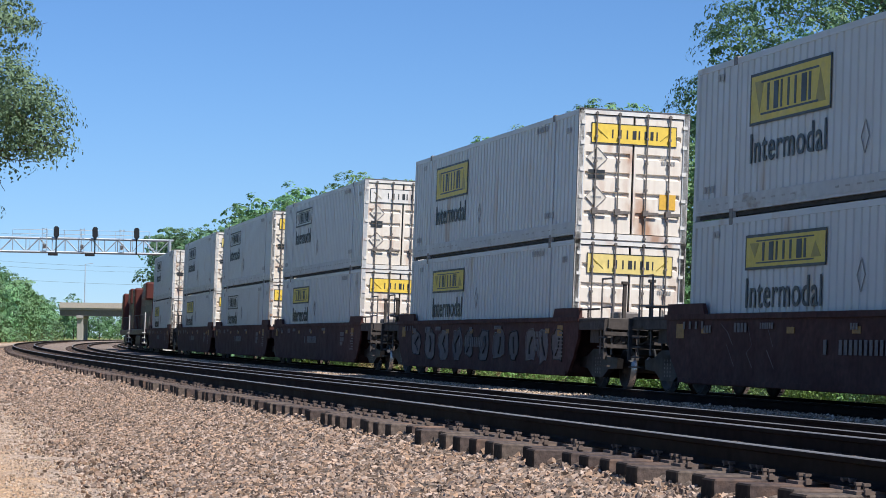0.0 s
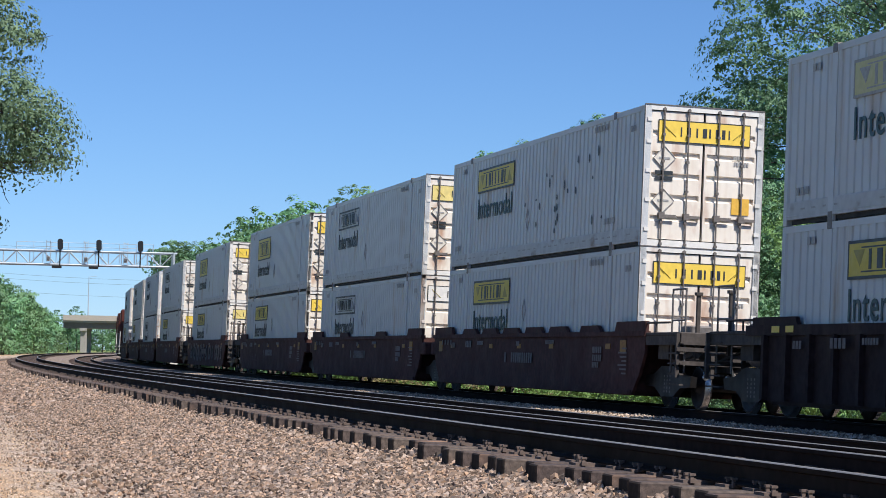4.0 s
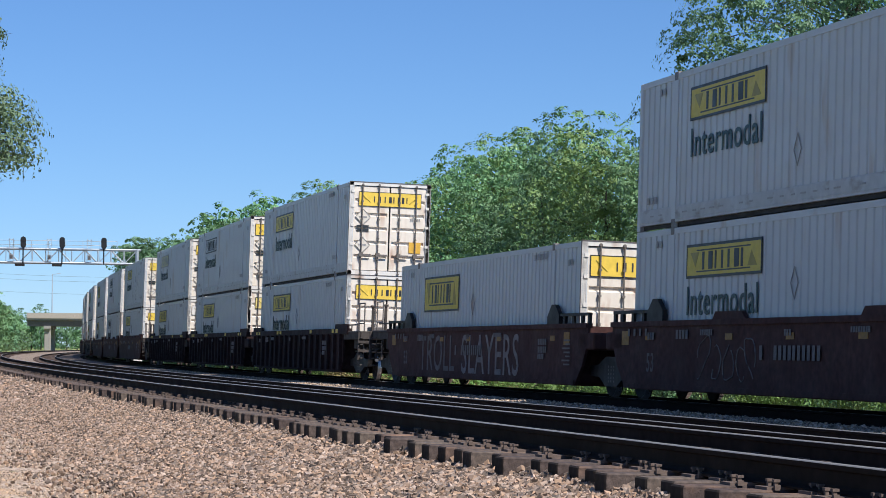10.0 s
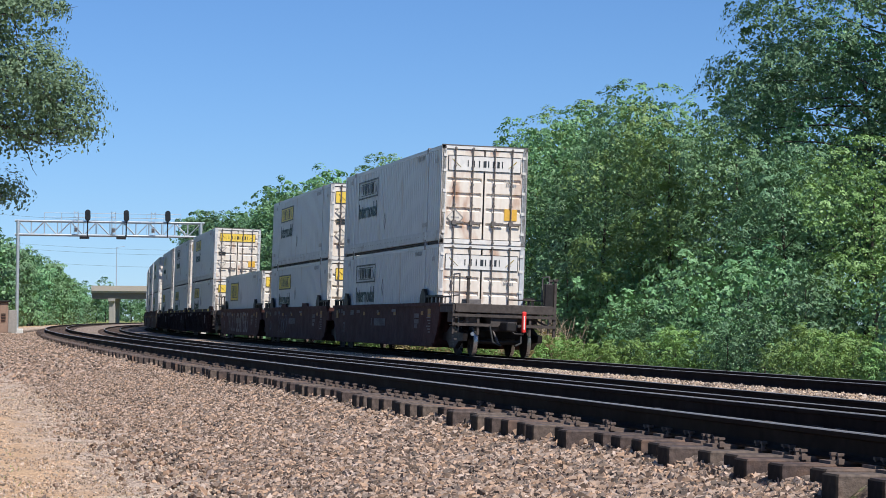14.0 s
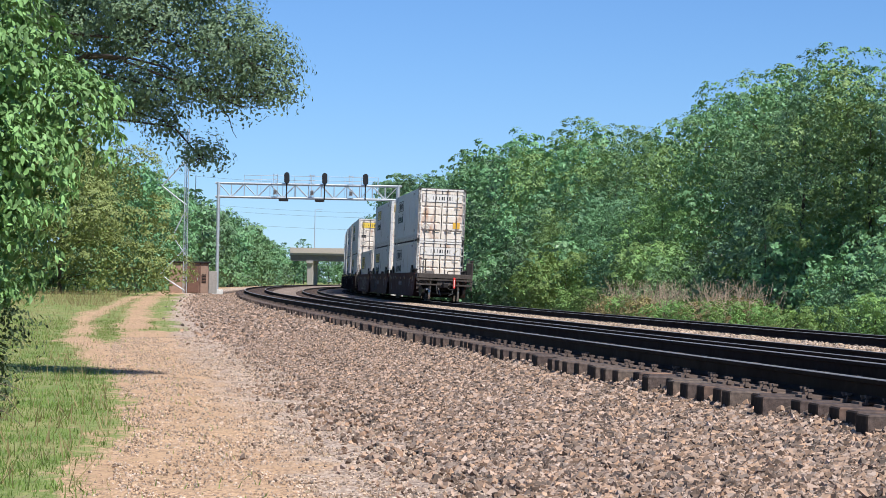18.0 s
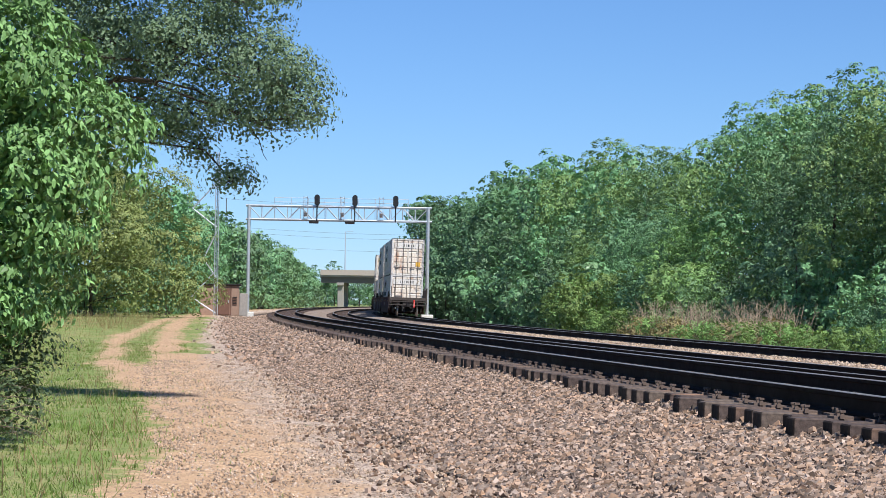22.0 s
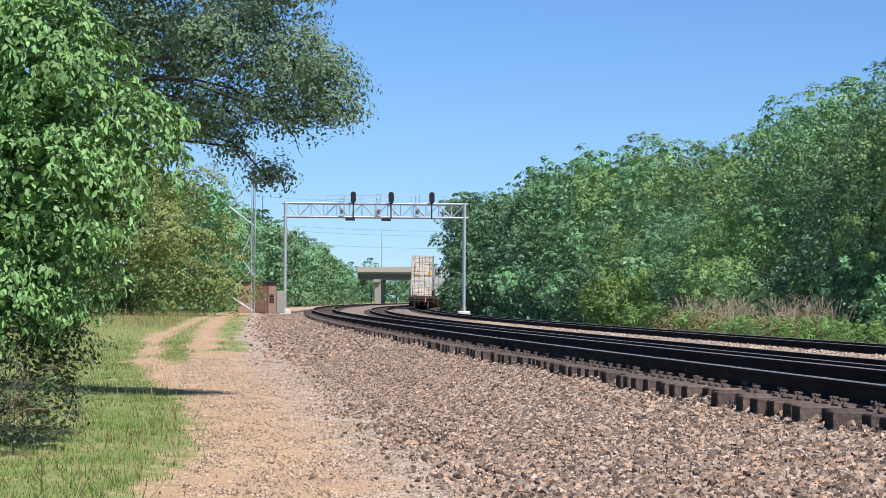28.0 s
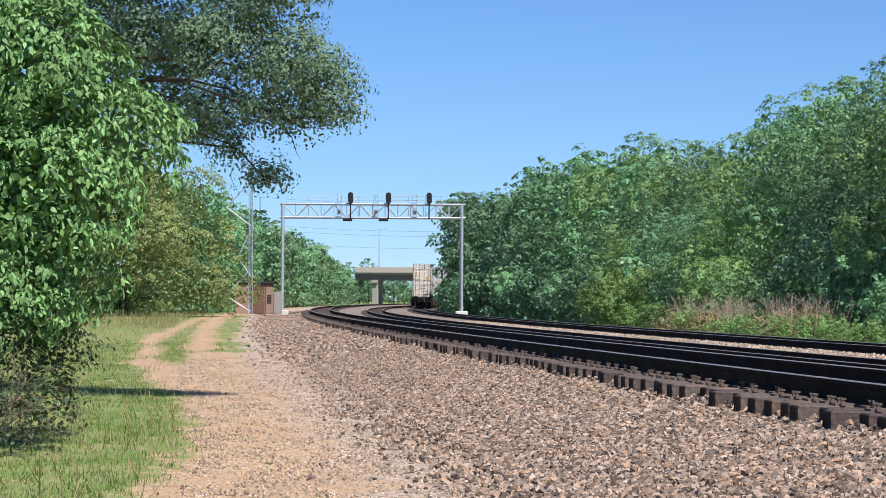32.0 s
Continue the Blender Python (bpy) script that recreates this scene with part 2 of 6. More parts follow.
# ---- building with meshes ----
class Shape:
    """Gathers corners and faces, with a material number for each face."""

    def __init__(self):
        self.v, self.f, self.k, self.smooth = [], [], [], []

    def add(self, verts, faces, k=0, m=None, smooth=False):
        o = len(self.v)
        self.v += [tuple(m @ Vector(p)) for p in verts] if m else [tuple(p) for p in verts]
        self.f += [tuple(i + o for i in q) for q in faces]
        self.k += [k] * len(faces)
        self.smooth += [smooth] * len(faces)
        return self

    def box(self, x0, x1, y0, y1, z0, z1, k=0, m=None, bevel=0.0):
        if bevel:
            e = bevel
            loops = []
            for z, i in ((z0, e), (z0 + e, 0), (z1 - e, 0), (z1, e)):
                loops.append([(x0 + i + e, y0 + i, z), (x1 - i - e, y0 + i, z), (x1 - i, y0 + i + e, z), (x1 - i, y1 - i - e, z),
                              (x1 - i - e, y1 - i, z), (x0 + i + e, y1 - i, z), (x0 + i, y1 - i - e, z), (x0 + i, y0 + i + e, z)])
            vs = [p for l in loops for p in l]
            fs = [(a * 8 + j, a * 8 + (j + 1) % 8, a * 8 + 8 + (j + 1) % 8, a * 8 + 8 + j) for a in range(3) for j in range(8)]
            fs += [tuple(range(7, -1, -1)), tuple(range(24, 32))]
            return self.add(vs, fs, k, m)
        vs = [(x, y, z) for z in (z0, z1) for y in (y0, y1) for x in (x0, x1)]
        return self.add(vs, [(0, 2, 3, 1), (4, 5, 7, 6), (0, 1, 5, 4), (2, 6, 7, 3), (0, 4, 6, 2), (1, 3, 7, 5)], k, m)

    def tube(self, a, b, r0, r1=None, n=8, k=0, caps=True, smooth=True):
        a, b = Vector(a), Vector(b)
        r1 = r0 if r1 is None else r1
        d = (b - a).normalized()
        u = d.orthogonal().normalized()
        w = d.cross(u)
        vs = []
        for c, r in ((a, r0), (b, r1)):
            vs += [c + (u * math.cos(6.2832 * i / n) + w * math.sin(6.2832 * i / n)) * r for i in range(n)]
        self.add(vs, [(i, (i + 1) % n, n + (i + 1) % n, n + i) for i in range(n)], k, None, smooth)
        if caps:
            self.add(vs, [tuple(range(n - 1, -1, -1)), tuple(range(n, 2 * n))], k)
        return self

    def path(self, points, r0, r1=None, n=5, k=0, smooth=True):
        """One joined round stem along points, which tapers from r0 to r1."""
        points = [Vector(p) for p in points]
        r1 = r0 if r1 is None else r1
        vs, c = [], len(points)
        for i, p in enumerate(points):
            d = (points[min(c - 1, i + 1)] - points[max(0, i - 1)]).normalized()
            u = d.cross(Vector((0.31, 0.87, 0.12)) if abs(d.z) > 0.7 else Vector((0, 0, 1))).normalized()
            w = d.cross(u)
            r = r0 + (r1 - r0) * i / (c - 1)
            vs += [p + (u * math.cos(6.2832 * j / n) + w * math.sin(6.2832 * j / n)) * r for j in range(n)]
        fs = [(i * n + j, i * n + (j + 1) % n, (i + 1) * n + (j + 1) % n, (i + 1) * n + j) for i in range(c - 1) for j in range(n)]
        return self.add(vs, fs, k, None, smooth)

    def prism(self, outline, depth, m, k=0):
        """An outline in x, z pushed along y from 0 to depth."""
        n = len(outline)
        vs = [(x, 0, z) for x, z in outline] + [(x, depth, z) for x, z in outline]
        fs = [(i, (i + 1) % n, n + (i + 1) % n, n + i) for i in range(n)] + [tuple(range(n - 1, -1, -1)), tuple(range(n, 2 * n))]
        return self.add(vs, fs, k, m)

    def sweep(self, profile, rings, k=0, closed=True, caps=True, smooth=False):
        """Joins rings: each a function of a profile point."""
        n = len(profile)
        vs = [ring(*p) for ring in rings for p in profile]
        fs = []
        for a in range(len(rings) - 1):
            for j in range(n if closed else n - 1):
                fs.append((a * n + j, a * n + (j + 1) % n, (a + 1) * n + (j + 1) % n, (a + 1) * n + j))
        if caps and closed:
            fs += [tuple(range(n - 1, -1, -1)), tuple(range((len(rings) - 1) * n, len(rings) * n))]
        return self.add(vs, fs, k, None, smooth)

    def mesh(self, name, mats):
        me = bpy.data.meshes.new(name)
        me.from_pydata(self.v, [], self.f)
        for mt in mats:
            me.materials.append(mt)
        me.polygons.foreach_set("material_index", self.k)
        me.polygons.foreach_set("use_smooth", self.smooth)
        bm = bmesh.new()
        bm.from_mesh(me)
        bmesh.ops.recalc_face_normals(bm, faces=bm.faces)
        bm.to_mesh(me)
        bm.free()
        return me


def mats_of(mat):
    return list(mat) if isinstance(mat, (list, tuple)) else [mat]


def part(name, shape, mat, parent, label="", m=None):
    ob = new(name, shape.mesh(name, mats_of(mat)) if isinstance(shape, Shape) else shape)
    ob.parent = parent
    if m is not None:
        ob.matrix_basis = m
    if label:
        ob["label"] = label
    return ob


def thing(name, label, category, m=None, group="", kind="", shape=None, mat=None):
    ob = new(name, shape.mesh(name, mats_of(mat)) if isinstance(shape, Shape) else shape)
    if m is not None:
        ob.matrix_basis = m
    return tagged(ob, label, category, group, kind)


def quads(name, verts, mat, size=4):
    """A mesh of loose faces, from an array of corners (faces x size x 3)."""
    me = bpy.data.meshes.new(name)
    v = np.asarray(verts, dtype=np.float32).reshape(-1, 3)
    nf = len(v) // size
    me.vertices.add(len(v))
    me.vertices.foreach_set("co", v.ravel())
    me.loops.add(len(v))
    me.loops.foreach_set("vertex_index", np.arange(len(v), dtype=np.int32))
    me.polygons.add(nf)
    me.polygons.foreach_set("loop_start", np.arange(0, len(v), size, dtype=np.int32))
    me.update(calc_edges=True)
    for mt in mats_of(mat):
        me.materials.append(mt)
    return me


# ---- the line of the railway ----
# s: metres along the far track, which the train runs on; o: metres to its right
STEP = 2.0
LINE_S = np.arange(-300.0, 3000.1, STEP)
_bend = np.interp(LINE_S, [-40, 40, 110, 180, 250, 330, 800, 1000], [0.000369, 0.000369, 0.000551, 0.000461, 0.000361, 0.000347, 0.000347, 0.0])
_turn = np.concatenate([[0], np.cumsum((_bend[1:] + _bend[:-1]) * STEP / 2)])
LINE_A = _turn - np.interp(0, LINE_S, _turn) - 0.1317
_x = np.concatenate([[0], np.cumsum((np.sin(LINE_A[1:]) + np.sin(LINE_A[:-1])) * STEP / 2)])
_y = np.concatenate([[0], np.cumsum((np.cos(LINE_A[1:]) + np.cos(LINE_A[:-1])) * STEP / 2)])
LINE_X = _x - np.interp(0, LINE_S, _x) + 16.60
LINE_Y = _y - np.interp(0, LINE_S, _y)


def heading(s):
    return float(np.interp(s, LINE_S, LINE_A))


def on_line(s, o, z=0.0):
    a = heading(s)
    return Vector((float(np.interp(s, LINE_S, LINE_X)) + o * math.cos(a), float(np.interp(s, LINE_S, LINE_Y)) - o * math.sin(a), z))


def on_line_many(s, o):
    a = np.interp(s, LINE_S, LINE_A)
    return np.interp(s, LINE_S, LINE_X) + o * np.cos(a), np.interp(s, LINE_S, LINE_Y) - o * np.sin(a)


def line_pose(s, o, z=0.0, turn=0.0):
    """Local x runs along the railway, y to its left."""
    p = on_line(s, o, z)
    return pose(p.x, p.y, p.z, 0, 0, 90 - math.degrees(heading(s)) + turn)


TRACKS = [(-9.50, 0.94, 0.010), (-4.75, 0.675, 0.02), (0.0, 0.665, 0.02)]   # offset, height of the rail tops, lean
BED = [(-1500, 0.0), (-400, 0.0), (-120, 0.0), (-60, 0.0), (-34, 0.0), (-26, 0.0), (-22, 0.02), (-19.5, 0.0), (-17.5, -0.02), (-16.0, 0.0),
       (-14.6, 0.02), (-13.8, 0.05), (-13.0, 0.17), (-12.2, 0.36), (-11.5, 0.46), (-11.15, 0.52), (-10.85, 0.57), (-10.66, 0.68), (-10.0, 0.705), (-8.8, 0.71), (-7.9, 0.69),
       (-7.2, 0.58), (-6.5, 0.47), (-6.0, 0.455), (-4.75, 0.45), (-3.4, 0.46), (-3.0, 0.54), (-1.8, 0.555), (-1.4, 0.47), (0.0, 0.44), (1.3, 0.44),
       (1.9, 0.38), (2.8, 0.1), (3.6, -0.15), (5, -0.2), (8, -0.15), (14, 0.0), (30, 0.1), (120, 0.3), (400, 0.3), (1100, 0.3)]


def ground_z(s, o):
    z = np.interp(o, [p[0] for p in BED], [p[1] for p in BED])
    t = np.clip((s - 35) / 130, 0, 1)
    rise = 0.62 * t * t * (3 - 2 * t)
    return z + rise * np.clip((-12.2 - o) / 2.0, 0, 1) * np.clip(1 - (z - 0.0) / 0.9, 0, 1)


def fast(name, verts, faces, mat, smooth=False):
    """A mesh from arrays: corners (n x 3) and faces (m x k)."""
    me = bpy.data.meshes.new(name)
    verts, faces = np.asarray(verts, np.float32), np.asarray(faces, np.int32)
    nf, k = faces.shape
    me.vertices.add(len(verts))
    me.vertices.foreach_set("co", verts.ravel())
    me.loops.add(nf * k)
    me.loops.foreach_set("vertex_index", faces.ravel())
    me.polygons.add(nf)
    me.polygons.foreach_set("loop_start", np.arange(0, nf * k, k, dtype=np.int32))
    me.polygons.foreach_set("use_smooth", np.full(nf, smooth))
    me.update(calc_edges=True)
    for mt in mats_of(mat):
        me.materials.append(mt)
    return me


# ---- ground ----
def ground_material():
    m = bpy.data.materials.new("ground")
    m.use_nodes = True
    nt = m.node_tree
    n, lk = nt.nodes, nt.links.new
    b = n["Principled BSDF"]
    b.inputs["Roughness"].default_value = 0.9
    b.inputs["Specular IOR Level"].default_value = 0.25
    co = n.new("ShaderNodeTexCoord").outputs["Object"]

    def noise_of(scale, detail=4.0):
        t = n.new("ShaderNodeTexNoise")
        t.inputs["Scale"].default_value, t.inputs["Detail"].default_value = scale, detail
        lk(co, t.inputs["Vector"])
        return t.outputs["Fac"]

    def cells(scale):
        t = n.new("ShaderNodeTexVoronoi")
        t.inputs["Scale"].default_value = scale
        lk(co, t.inputs["Vector"])
        return t

    def math_of(op, a, c):
        x = n.new("ShaderNodeMath")
        x.operation = op
        for i, v in enumerate((a, c)):
            if isinstance(v, (int, float)):
                x.inputs[i].default_value = v
            else:
                lk(v, x.inputs[i])
        return x.outputs["Value"]

    def mix(fac, a, c):
        x = n.new("ShaderNodeMix")
        x.data_type = "RGBA"
        for sock, v in ((x.inputs["Factor"], fac), (x.inputs["A"], a), (x.inputs["B"], c)):
            if isinstance(v, tuple):
                sock.default_value = (*v, 1)
            elif isinstance(v, (int, float)):
                sock.default_value = v
            else:
                lk(v, sock)
        return x.outputs["Result"]

    def ramp(fac, lo, hi):
        r = n.new("ShaderNodeMapRange")
        r.interpolation_type = "SMOOTHSTEP"
        r.inputs["From Min"].default_value, r.inputs["From Max"].default_value = lo, hi
        lk(fac, r.inputs["Value"])
        return r.outputs["Result"]

    def attr(name):
        a = n.new("ShaderNodeAttribute")
        a.attribute_name = name
        return a.outputs["Fac"]

    across = attr("across")
    turf_here = math_of("ADD", attr("turf"), math_of("MULTIPLY", math_of("SUBTRACT", noise_of(3.5, 6.0), 0.5), 2.2))
    v = cells(17.0)
    hue = n.new("ShaderNodeSeparateColor")
    lk(v.outputs["Color"], hue.inputs["Color"])
    # shade in the gaps between stones is put into this dark colour
    stone = mix(hue.outputs["Red"], (0.075, 0.050, 0.038), (0.20, 0.140, 0.105))
    stone = mix(math_of("MULTIPLY", ramp(v.outputs["Distance"], 0.2, 0.5), 0.8), stone, (0.030, 0.021, 0.017))
    stone = mix(math_of("MULTIPLY", ramp(noise_of(5.5, 6.0), 0.45, 0.65), 0.5), stone, (0.24, 0.17, 0.13))
    v2 = cells(34.0)
    hue2 = n.new("ShaderNodeSeparateColor")
    lk(v2.outputs["Color"], hue2.inputs["Color"])
    gravel = mix(hue2.outputs["Green"], (0.39, 0.245, 0.14), (0.68, 0.465, 0.29))
    gravel = mix(ramp(noise_of(0.35, 3.0), 0.42, 0.6), gravel, (0.51, 0.335, 0.20))
    gravel = mix(math_of("MULTIPLY", ramp(noise_of(7.0, 6.0), 0.5, 0.7), 0.55), gravel, (0.33, 0.215, 0.14))
    gravel = mix(math_of("MULTIPLY", ramp(hue2.outputs["Red"], 0.88, 0.93), 0.7), gravel, (0.19, 0.12, 0.085))
    pale = mix(hue2.outputs["Green"], (0.33, 0.24, 0.18), (0.62, 0.49, 0.39))
    pale = mix(math_of("MULTIPLY", ramp(noise_of(11.0, 6.0), 0.5, 0.65), 0.7), pale, (0.15, 0.105, 0.08))
    grass = mix(ramp(noise_of(0.8, 5.0), 0.35, 0.65), (0.18, 0.25, 0.062), (0.30, 0.30, 0.115))
    grass = mix(math_of("MULTIPLY", ramp(noise_of(6.0, 4.0), 0.45, 0.8), 0.7), grass, (0.13, 0.165, 0.05))
    grass = mix(math_of("MULTIPLY", ramp(noise_of(1.7, 6.0), 0.54, 0.68), 0.45), grass, (0.34, 0.26, 0.15))
    dirt = mix(noise_of(3.0), (0.05, 0.045, 0.03), (0.10, 0.085, 0.05))
    edge = math_of("ADD", across, math_of("MULTIPLY", math_of("SUBTRACT", noise_of(1.2, 6.0), 0.5), 2.0))
    col = mix(ramp(edge, -14.9, -14.1), gravel, pale)
    col = mix(ramp(edge, -13.7, -12.9), col, stone)
    bed = mix(hue.outputs["Green"], (0.17, 0.13, 0.105), (0.36, 0.285, 0.235))
    bed = mix(math_of("MULTIPLY", ramp(noise_of(0.5, 5.0), 0.45, 0.65), 0.5), bed, (0.16, 0.11, 0.088))
    col = mix(ramp(across, -10.75, -10.55), col, bed)
    col = mix(ramp(turf_here, 0.25, 0.80), col, grass)
    col = mix(ramp(edge, 2.6, 4.2), col, dirt)
    lk(col, b.inputs["Base Color"])
    bp = n.new("ShaderNodeBump")
    bp.inputs["Strength"].default_value, bp.inputs["Distance"].default_value = 1.0, 0.03
    lk(math_of("SUBTRACT", noise_of(30.0, 5.0), math_of("MULTIPLY", v.outputs["Distance"], 0.8)), bp.inputs["Height"])
    lk(bp.outputs["Normal"], b.inputs["Normal"])
    return m


def lattice_noise(x, y, seed):
    """Smooth noise from -1 to 1 over a unit lattice."""
    tab = np.random.default_rng(seed).uniform(-1, 1, (256, 256))
    i, j = np.floor(x).astype(int), np.floor(y).astype(int)
    u, v = x - i, y - j
    u, v = u * u * (3 - 2 * u), v * v * (3 - 2 * v)
    p = [tab[(i + a) % 256, (j + b) % 256] for a, b in ((0, 0), (1, 0), (0, 1), (1, 1))]
    return (p[0] * (1 - u) + p[1] * u) * (1 - v) + (p[2] * (1 - u) + p[3] * u) * v


RUT_S = [58, 62, 77, 100, 125, 160]


def turf(s, o):
    """How grassy the ground is, from 0 to 1: the verge, the strip between two ruts, a patch beside them."""
    n = lattice_noise(s * 0.22, o * 0.9, 1) * 0.6 + lattice_noise(s * 0.9, o * 2.0, 2) * 0.35
    verge = np.interp(s, [0, 21, 25.5, 33, 41.6, 48, 56, 62, 77, 100, 125, 160], [-16.8, -16.66, -16.3, -16.05, -16.3, -16.6, -17.2, -17.48, -17.82, -17.53, -17.1, -17.0]) - o + 0.55 * n
    strip = np.minimum(o - np.interp(s, RUT_S, [-16.45, -16.67, -17.05, -16.8, -16.5, -16.3]), np.interp(s, RUT_S, [-16.3, -15.96, -16.1, -16.19, -16.3, -16.3]) - o) + 0.38 * n
    patch = np.minimum(o + 15.15, -14.3 - o) + 0.6 * n
    patch = np.where((s > 68) & (s < 150), patch, -1.0)
    strip = np.where((s > 57) & (s < 160), strip, -1.0)
    return np.clip(0.5 + np.maximum(np.maximum(verge, strip), patch) / 0.8, 0, 1)


def build_ground():
    ss = np.concatenate([np.arange(-300, -20, 20), np.arange(-20, 160, 0.6), np.arange(160, 400, 5), np.arange(400, 3001, 50)]).astype(float)
    oo = np.array(sorted(set(round(float(q), 2) for q in [p[0] for p in BED] + list(np.arange(-20, -12, 0.2)) + list(np.arange(-24, 4, 0.4)))))
    sg, og = np.meshgrid(ss, oo, indexing="ij")
    x, y = on_line_many(sg, og)
    z = ground_z(sg, og)
    rng = np.random.default_rng(5)
    lump = rng.normal(0, 1, z.shape) * np.where((og > -24) & (og < -7), 0.012, 0.0)
    z = z + lump
    v = np.stack([x, y, z], -1).reshape(-1, 3)
    a, c = len(ss), len(oo)
    i = (np.arange(a - 1)[:, None] * c + np.arange(c - 1)[None]).ravel()
    f = np.stack([i, i + c, i + c + 1, i + 1], -1)
    f = f[:, ::-1]
    me = fast("ground", v, f, ground_material(), True)
    for name, g in (("across", og), ("turf", turf(sg, og))):
        me.attributes.new(name, "FLOAT", "POINT").data.foreach_set("value", g.ravel().astype(np.float32))
    thing("ground", "ground of pale gravel, reddish ballast and grassy verge", "ground", kind="structure", shape=me)


build_ground()


def stones(name, label, n, s0, s1, o0, o1, r0, r1, mat, seed, sink=0.25, block=True):
    rng = np.random.default_rng(seed)
    s = s0 + (s1 - s0) * rng.random(n) ** 1.35
    o = rng.uniform(o0, o1, n)
    stray = rng.random(n) < 0.045
    o = np.where(stray & (o0 < -12), o0 + 0.3 - np.abs(rng.normal(0, 0.5, n)), o)
    if not block:
        bare = turf(s, o) < 0.42
        s, o = s[bare], o[bare]
        n = len(s)
    x, y = on_line_many(s, o)
    r = rng.uniform(r0, r1, n) * (0.8 + 0.4 * rng.random(n))
    # a rough block for broken stone, a simpler lump for small gravel
    if block:
        base = np.array([[x, y, z] for z in (-0.62, 0.62) for x, y in ((-0.75, -0.7), (0.75, -0.7), (0.75, 0.7), (-0.75, 0.7))])
        face = np.array([[3, 2, 1, 0], [4, 5, 6, 7], [0, 1, 5, 4], [1, 2, 6, 5], [2, 3, 7, 6], [3, 0, 4, 7]])
    else:
        base = np.array([[1, 0, 0], [0, 1, 0], [-1, 0, 0], [0, -1, 0], [0, 0, 0.9], [0, 0, -0.9]])
        face = np.array([[0, 1, 4], [1, 2, 4], [2, 3, 4], [3, 0, 4], [1, 0, 5], [2, 1, 5], [3, 2, 5], [0, 3, 5]])
    c = len(base)
    p = base[None] * rng.uniform(0.7, 1.2, (n, c, 1)) + rng.normal(0, 0.15, (n, c, 3))
    q = rng.normal(0, 1, (n, 4))
    q /= np.linalg.norm(q, axis=1)[:, None]
    w, i, j, k = q.T
    rot = np.stack([1 - 2 * (j * j + k * k), 2 * (i * j - k * w), 2 * (i * k + j * w), 2 * (i * j + k * w), 1 - 2 * (i * i + k * k), 2 * (j * k - i * w),
                    2 * (i * k - j * w), 2 * (j * k + i * w), 1 - 2 * (i * i + j * j)], -1).reshape(n, 3, 3)
    v = np.einsum("nab,nkb->nka", rot, p) * r[:, None, None] * np.array([1, 1, 0.95])
    v += np.stack([x, y, ground_z(s, o) + r * (0.5 - sink)], -1)[:, None]
    f = face[None] + (np.arange(n) * c)[:, None, None]
    thing(name, label, "ballast", kind="stuff", shape=fast(name, v.reshape(-1, 3), f.reshape(-1, face.shape[1]), mat))


M["stone"] = paint("stone", (0.280, 0.193, 0.138), 0.85, spread=0.25, fine=9, coarse=1.5)
M["pebble"] = paint("pebble", (0.42, 0.31, 0.22), 0.85, spread=0.25, fine=9, coarse=1.5)


def island_random(mat, amount):
    """Lets every loose stone differ a little in lightness and hue."""
    nt = mat.node_tree
    b = nt.nodes["Principled BSDF"]
    col = b.inputs["Base Color"].links[0].from_socket
    g = nt.nodes.new("ShaderNodeNewGeometry")
    hv = nt.nodes.new("ShaderNodeHueSaturation")
    r = nt.nodes.new("ShaderNodeMapRange")
    r.inputs["To Min"].default_value, r.inputs["To Max"].default_value = 1 - amount, 1 + amount
    nt.links.new(g.outputs["Random Per Island"], r.inputs["Value"])
    nt.links.new(r.outputs["Result"], hv.inputs["Value"])
    # greyer and redder stones, whatever their lightness
    turned, grey = nt.nodes.new("ShaderNodeMath"), nt.nodes.new("ShaderNodeMapRange")
    turned.operation = "PINGPONG"
    turned.inputs[1].default_value = 0.083
    grey.inputs["From Max"].default_value, grey.inputs["To Min"].default_value, grey.inputs["To Max"].default_value = 0.083, 0.75, 1.2
    nt.links.new(g.outputs["Random Per Island"], turned.inputs[0])
    nt.links.new(turned.outputs["Value"], grey.inputs["Value"])
    nt.links.new(grey.outputs["Result"], hv.inputs["Saturation"])
    nt.links.new(col, hv.inputs["Color"])
    nt.links.new(hv.outputs["Color"], b.inputs["Base Color"])


island_random(M["stone"], 0.75)
island_random(M["pebble"], 0.65)
stones("ballast_stones", "broken brown and tan ballast stones beside the ties", 64000, 15, 36, -13.3, -10.75, 0.015, 0.034, M["stone"], 3, -0.1)
stones("ballast_stones", "broken brown ballast stones along the ties", 36000, 33, 70, -13.3, -10.75, 0.018, 0.036, M["stone"], 8, 0.1, False)
stones("gravel_stones", "small loose stones on the tan gravel track", 42000, 15, 62, -16.2, -12.9, 0.006, 0.018, M["pebble"], 4, 0.1, False)
stones("far_ballast_stones", "broken ballast stones farther along the line", 17000, 56, 200, -13.4, -10.75, 0.032, 0.06, M["stone"], 5)
stones("bed_stones", "pale ballast stones heaped between the tracks", 12000, 20, 120, -3.1, -1.5, 0.018, 0.034, M["pebble"], 6, 0.2, False)

# ---- tracks ----
RAIL = [(-0.076, 0), (0.076, 0), (0.076, 0.012), (0.02, 0.03), (0.009, 0.05), (0.009, 0.135), (0.035, 0.148), (0.0375, 0.18), (0.030, 0.186),
        (-0.030, 0.186), (-0.0375, 0.18), (-0.035, 0.148), (-0.009, 0.135), (-0.009, 0.05), (-0.02, 0.03), (-0.076, 0.012)]


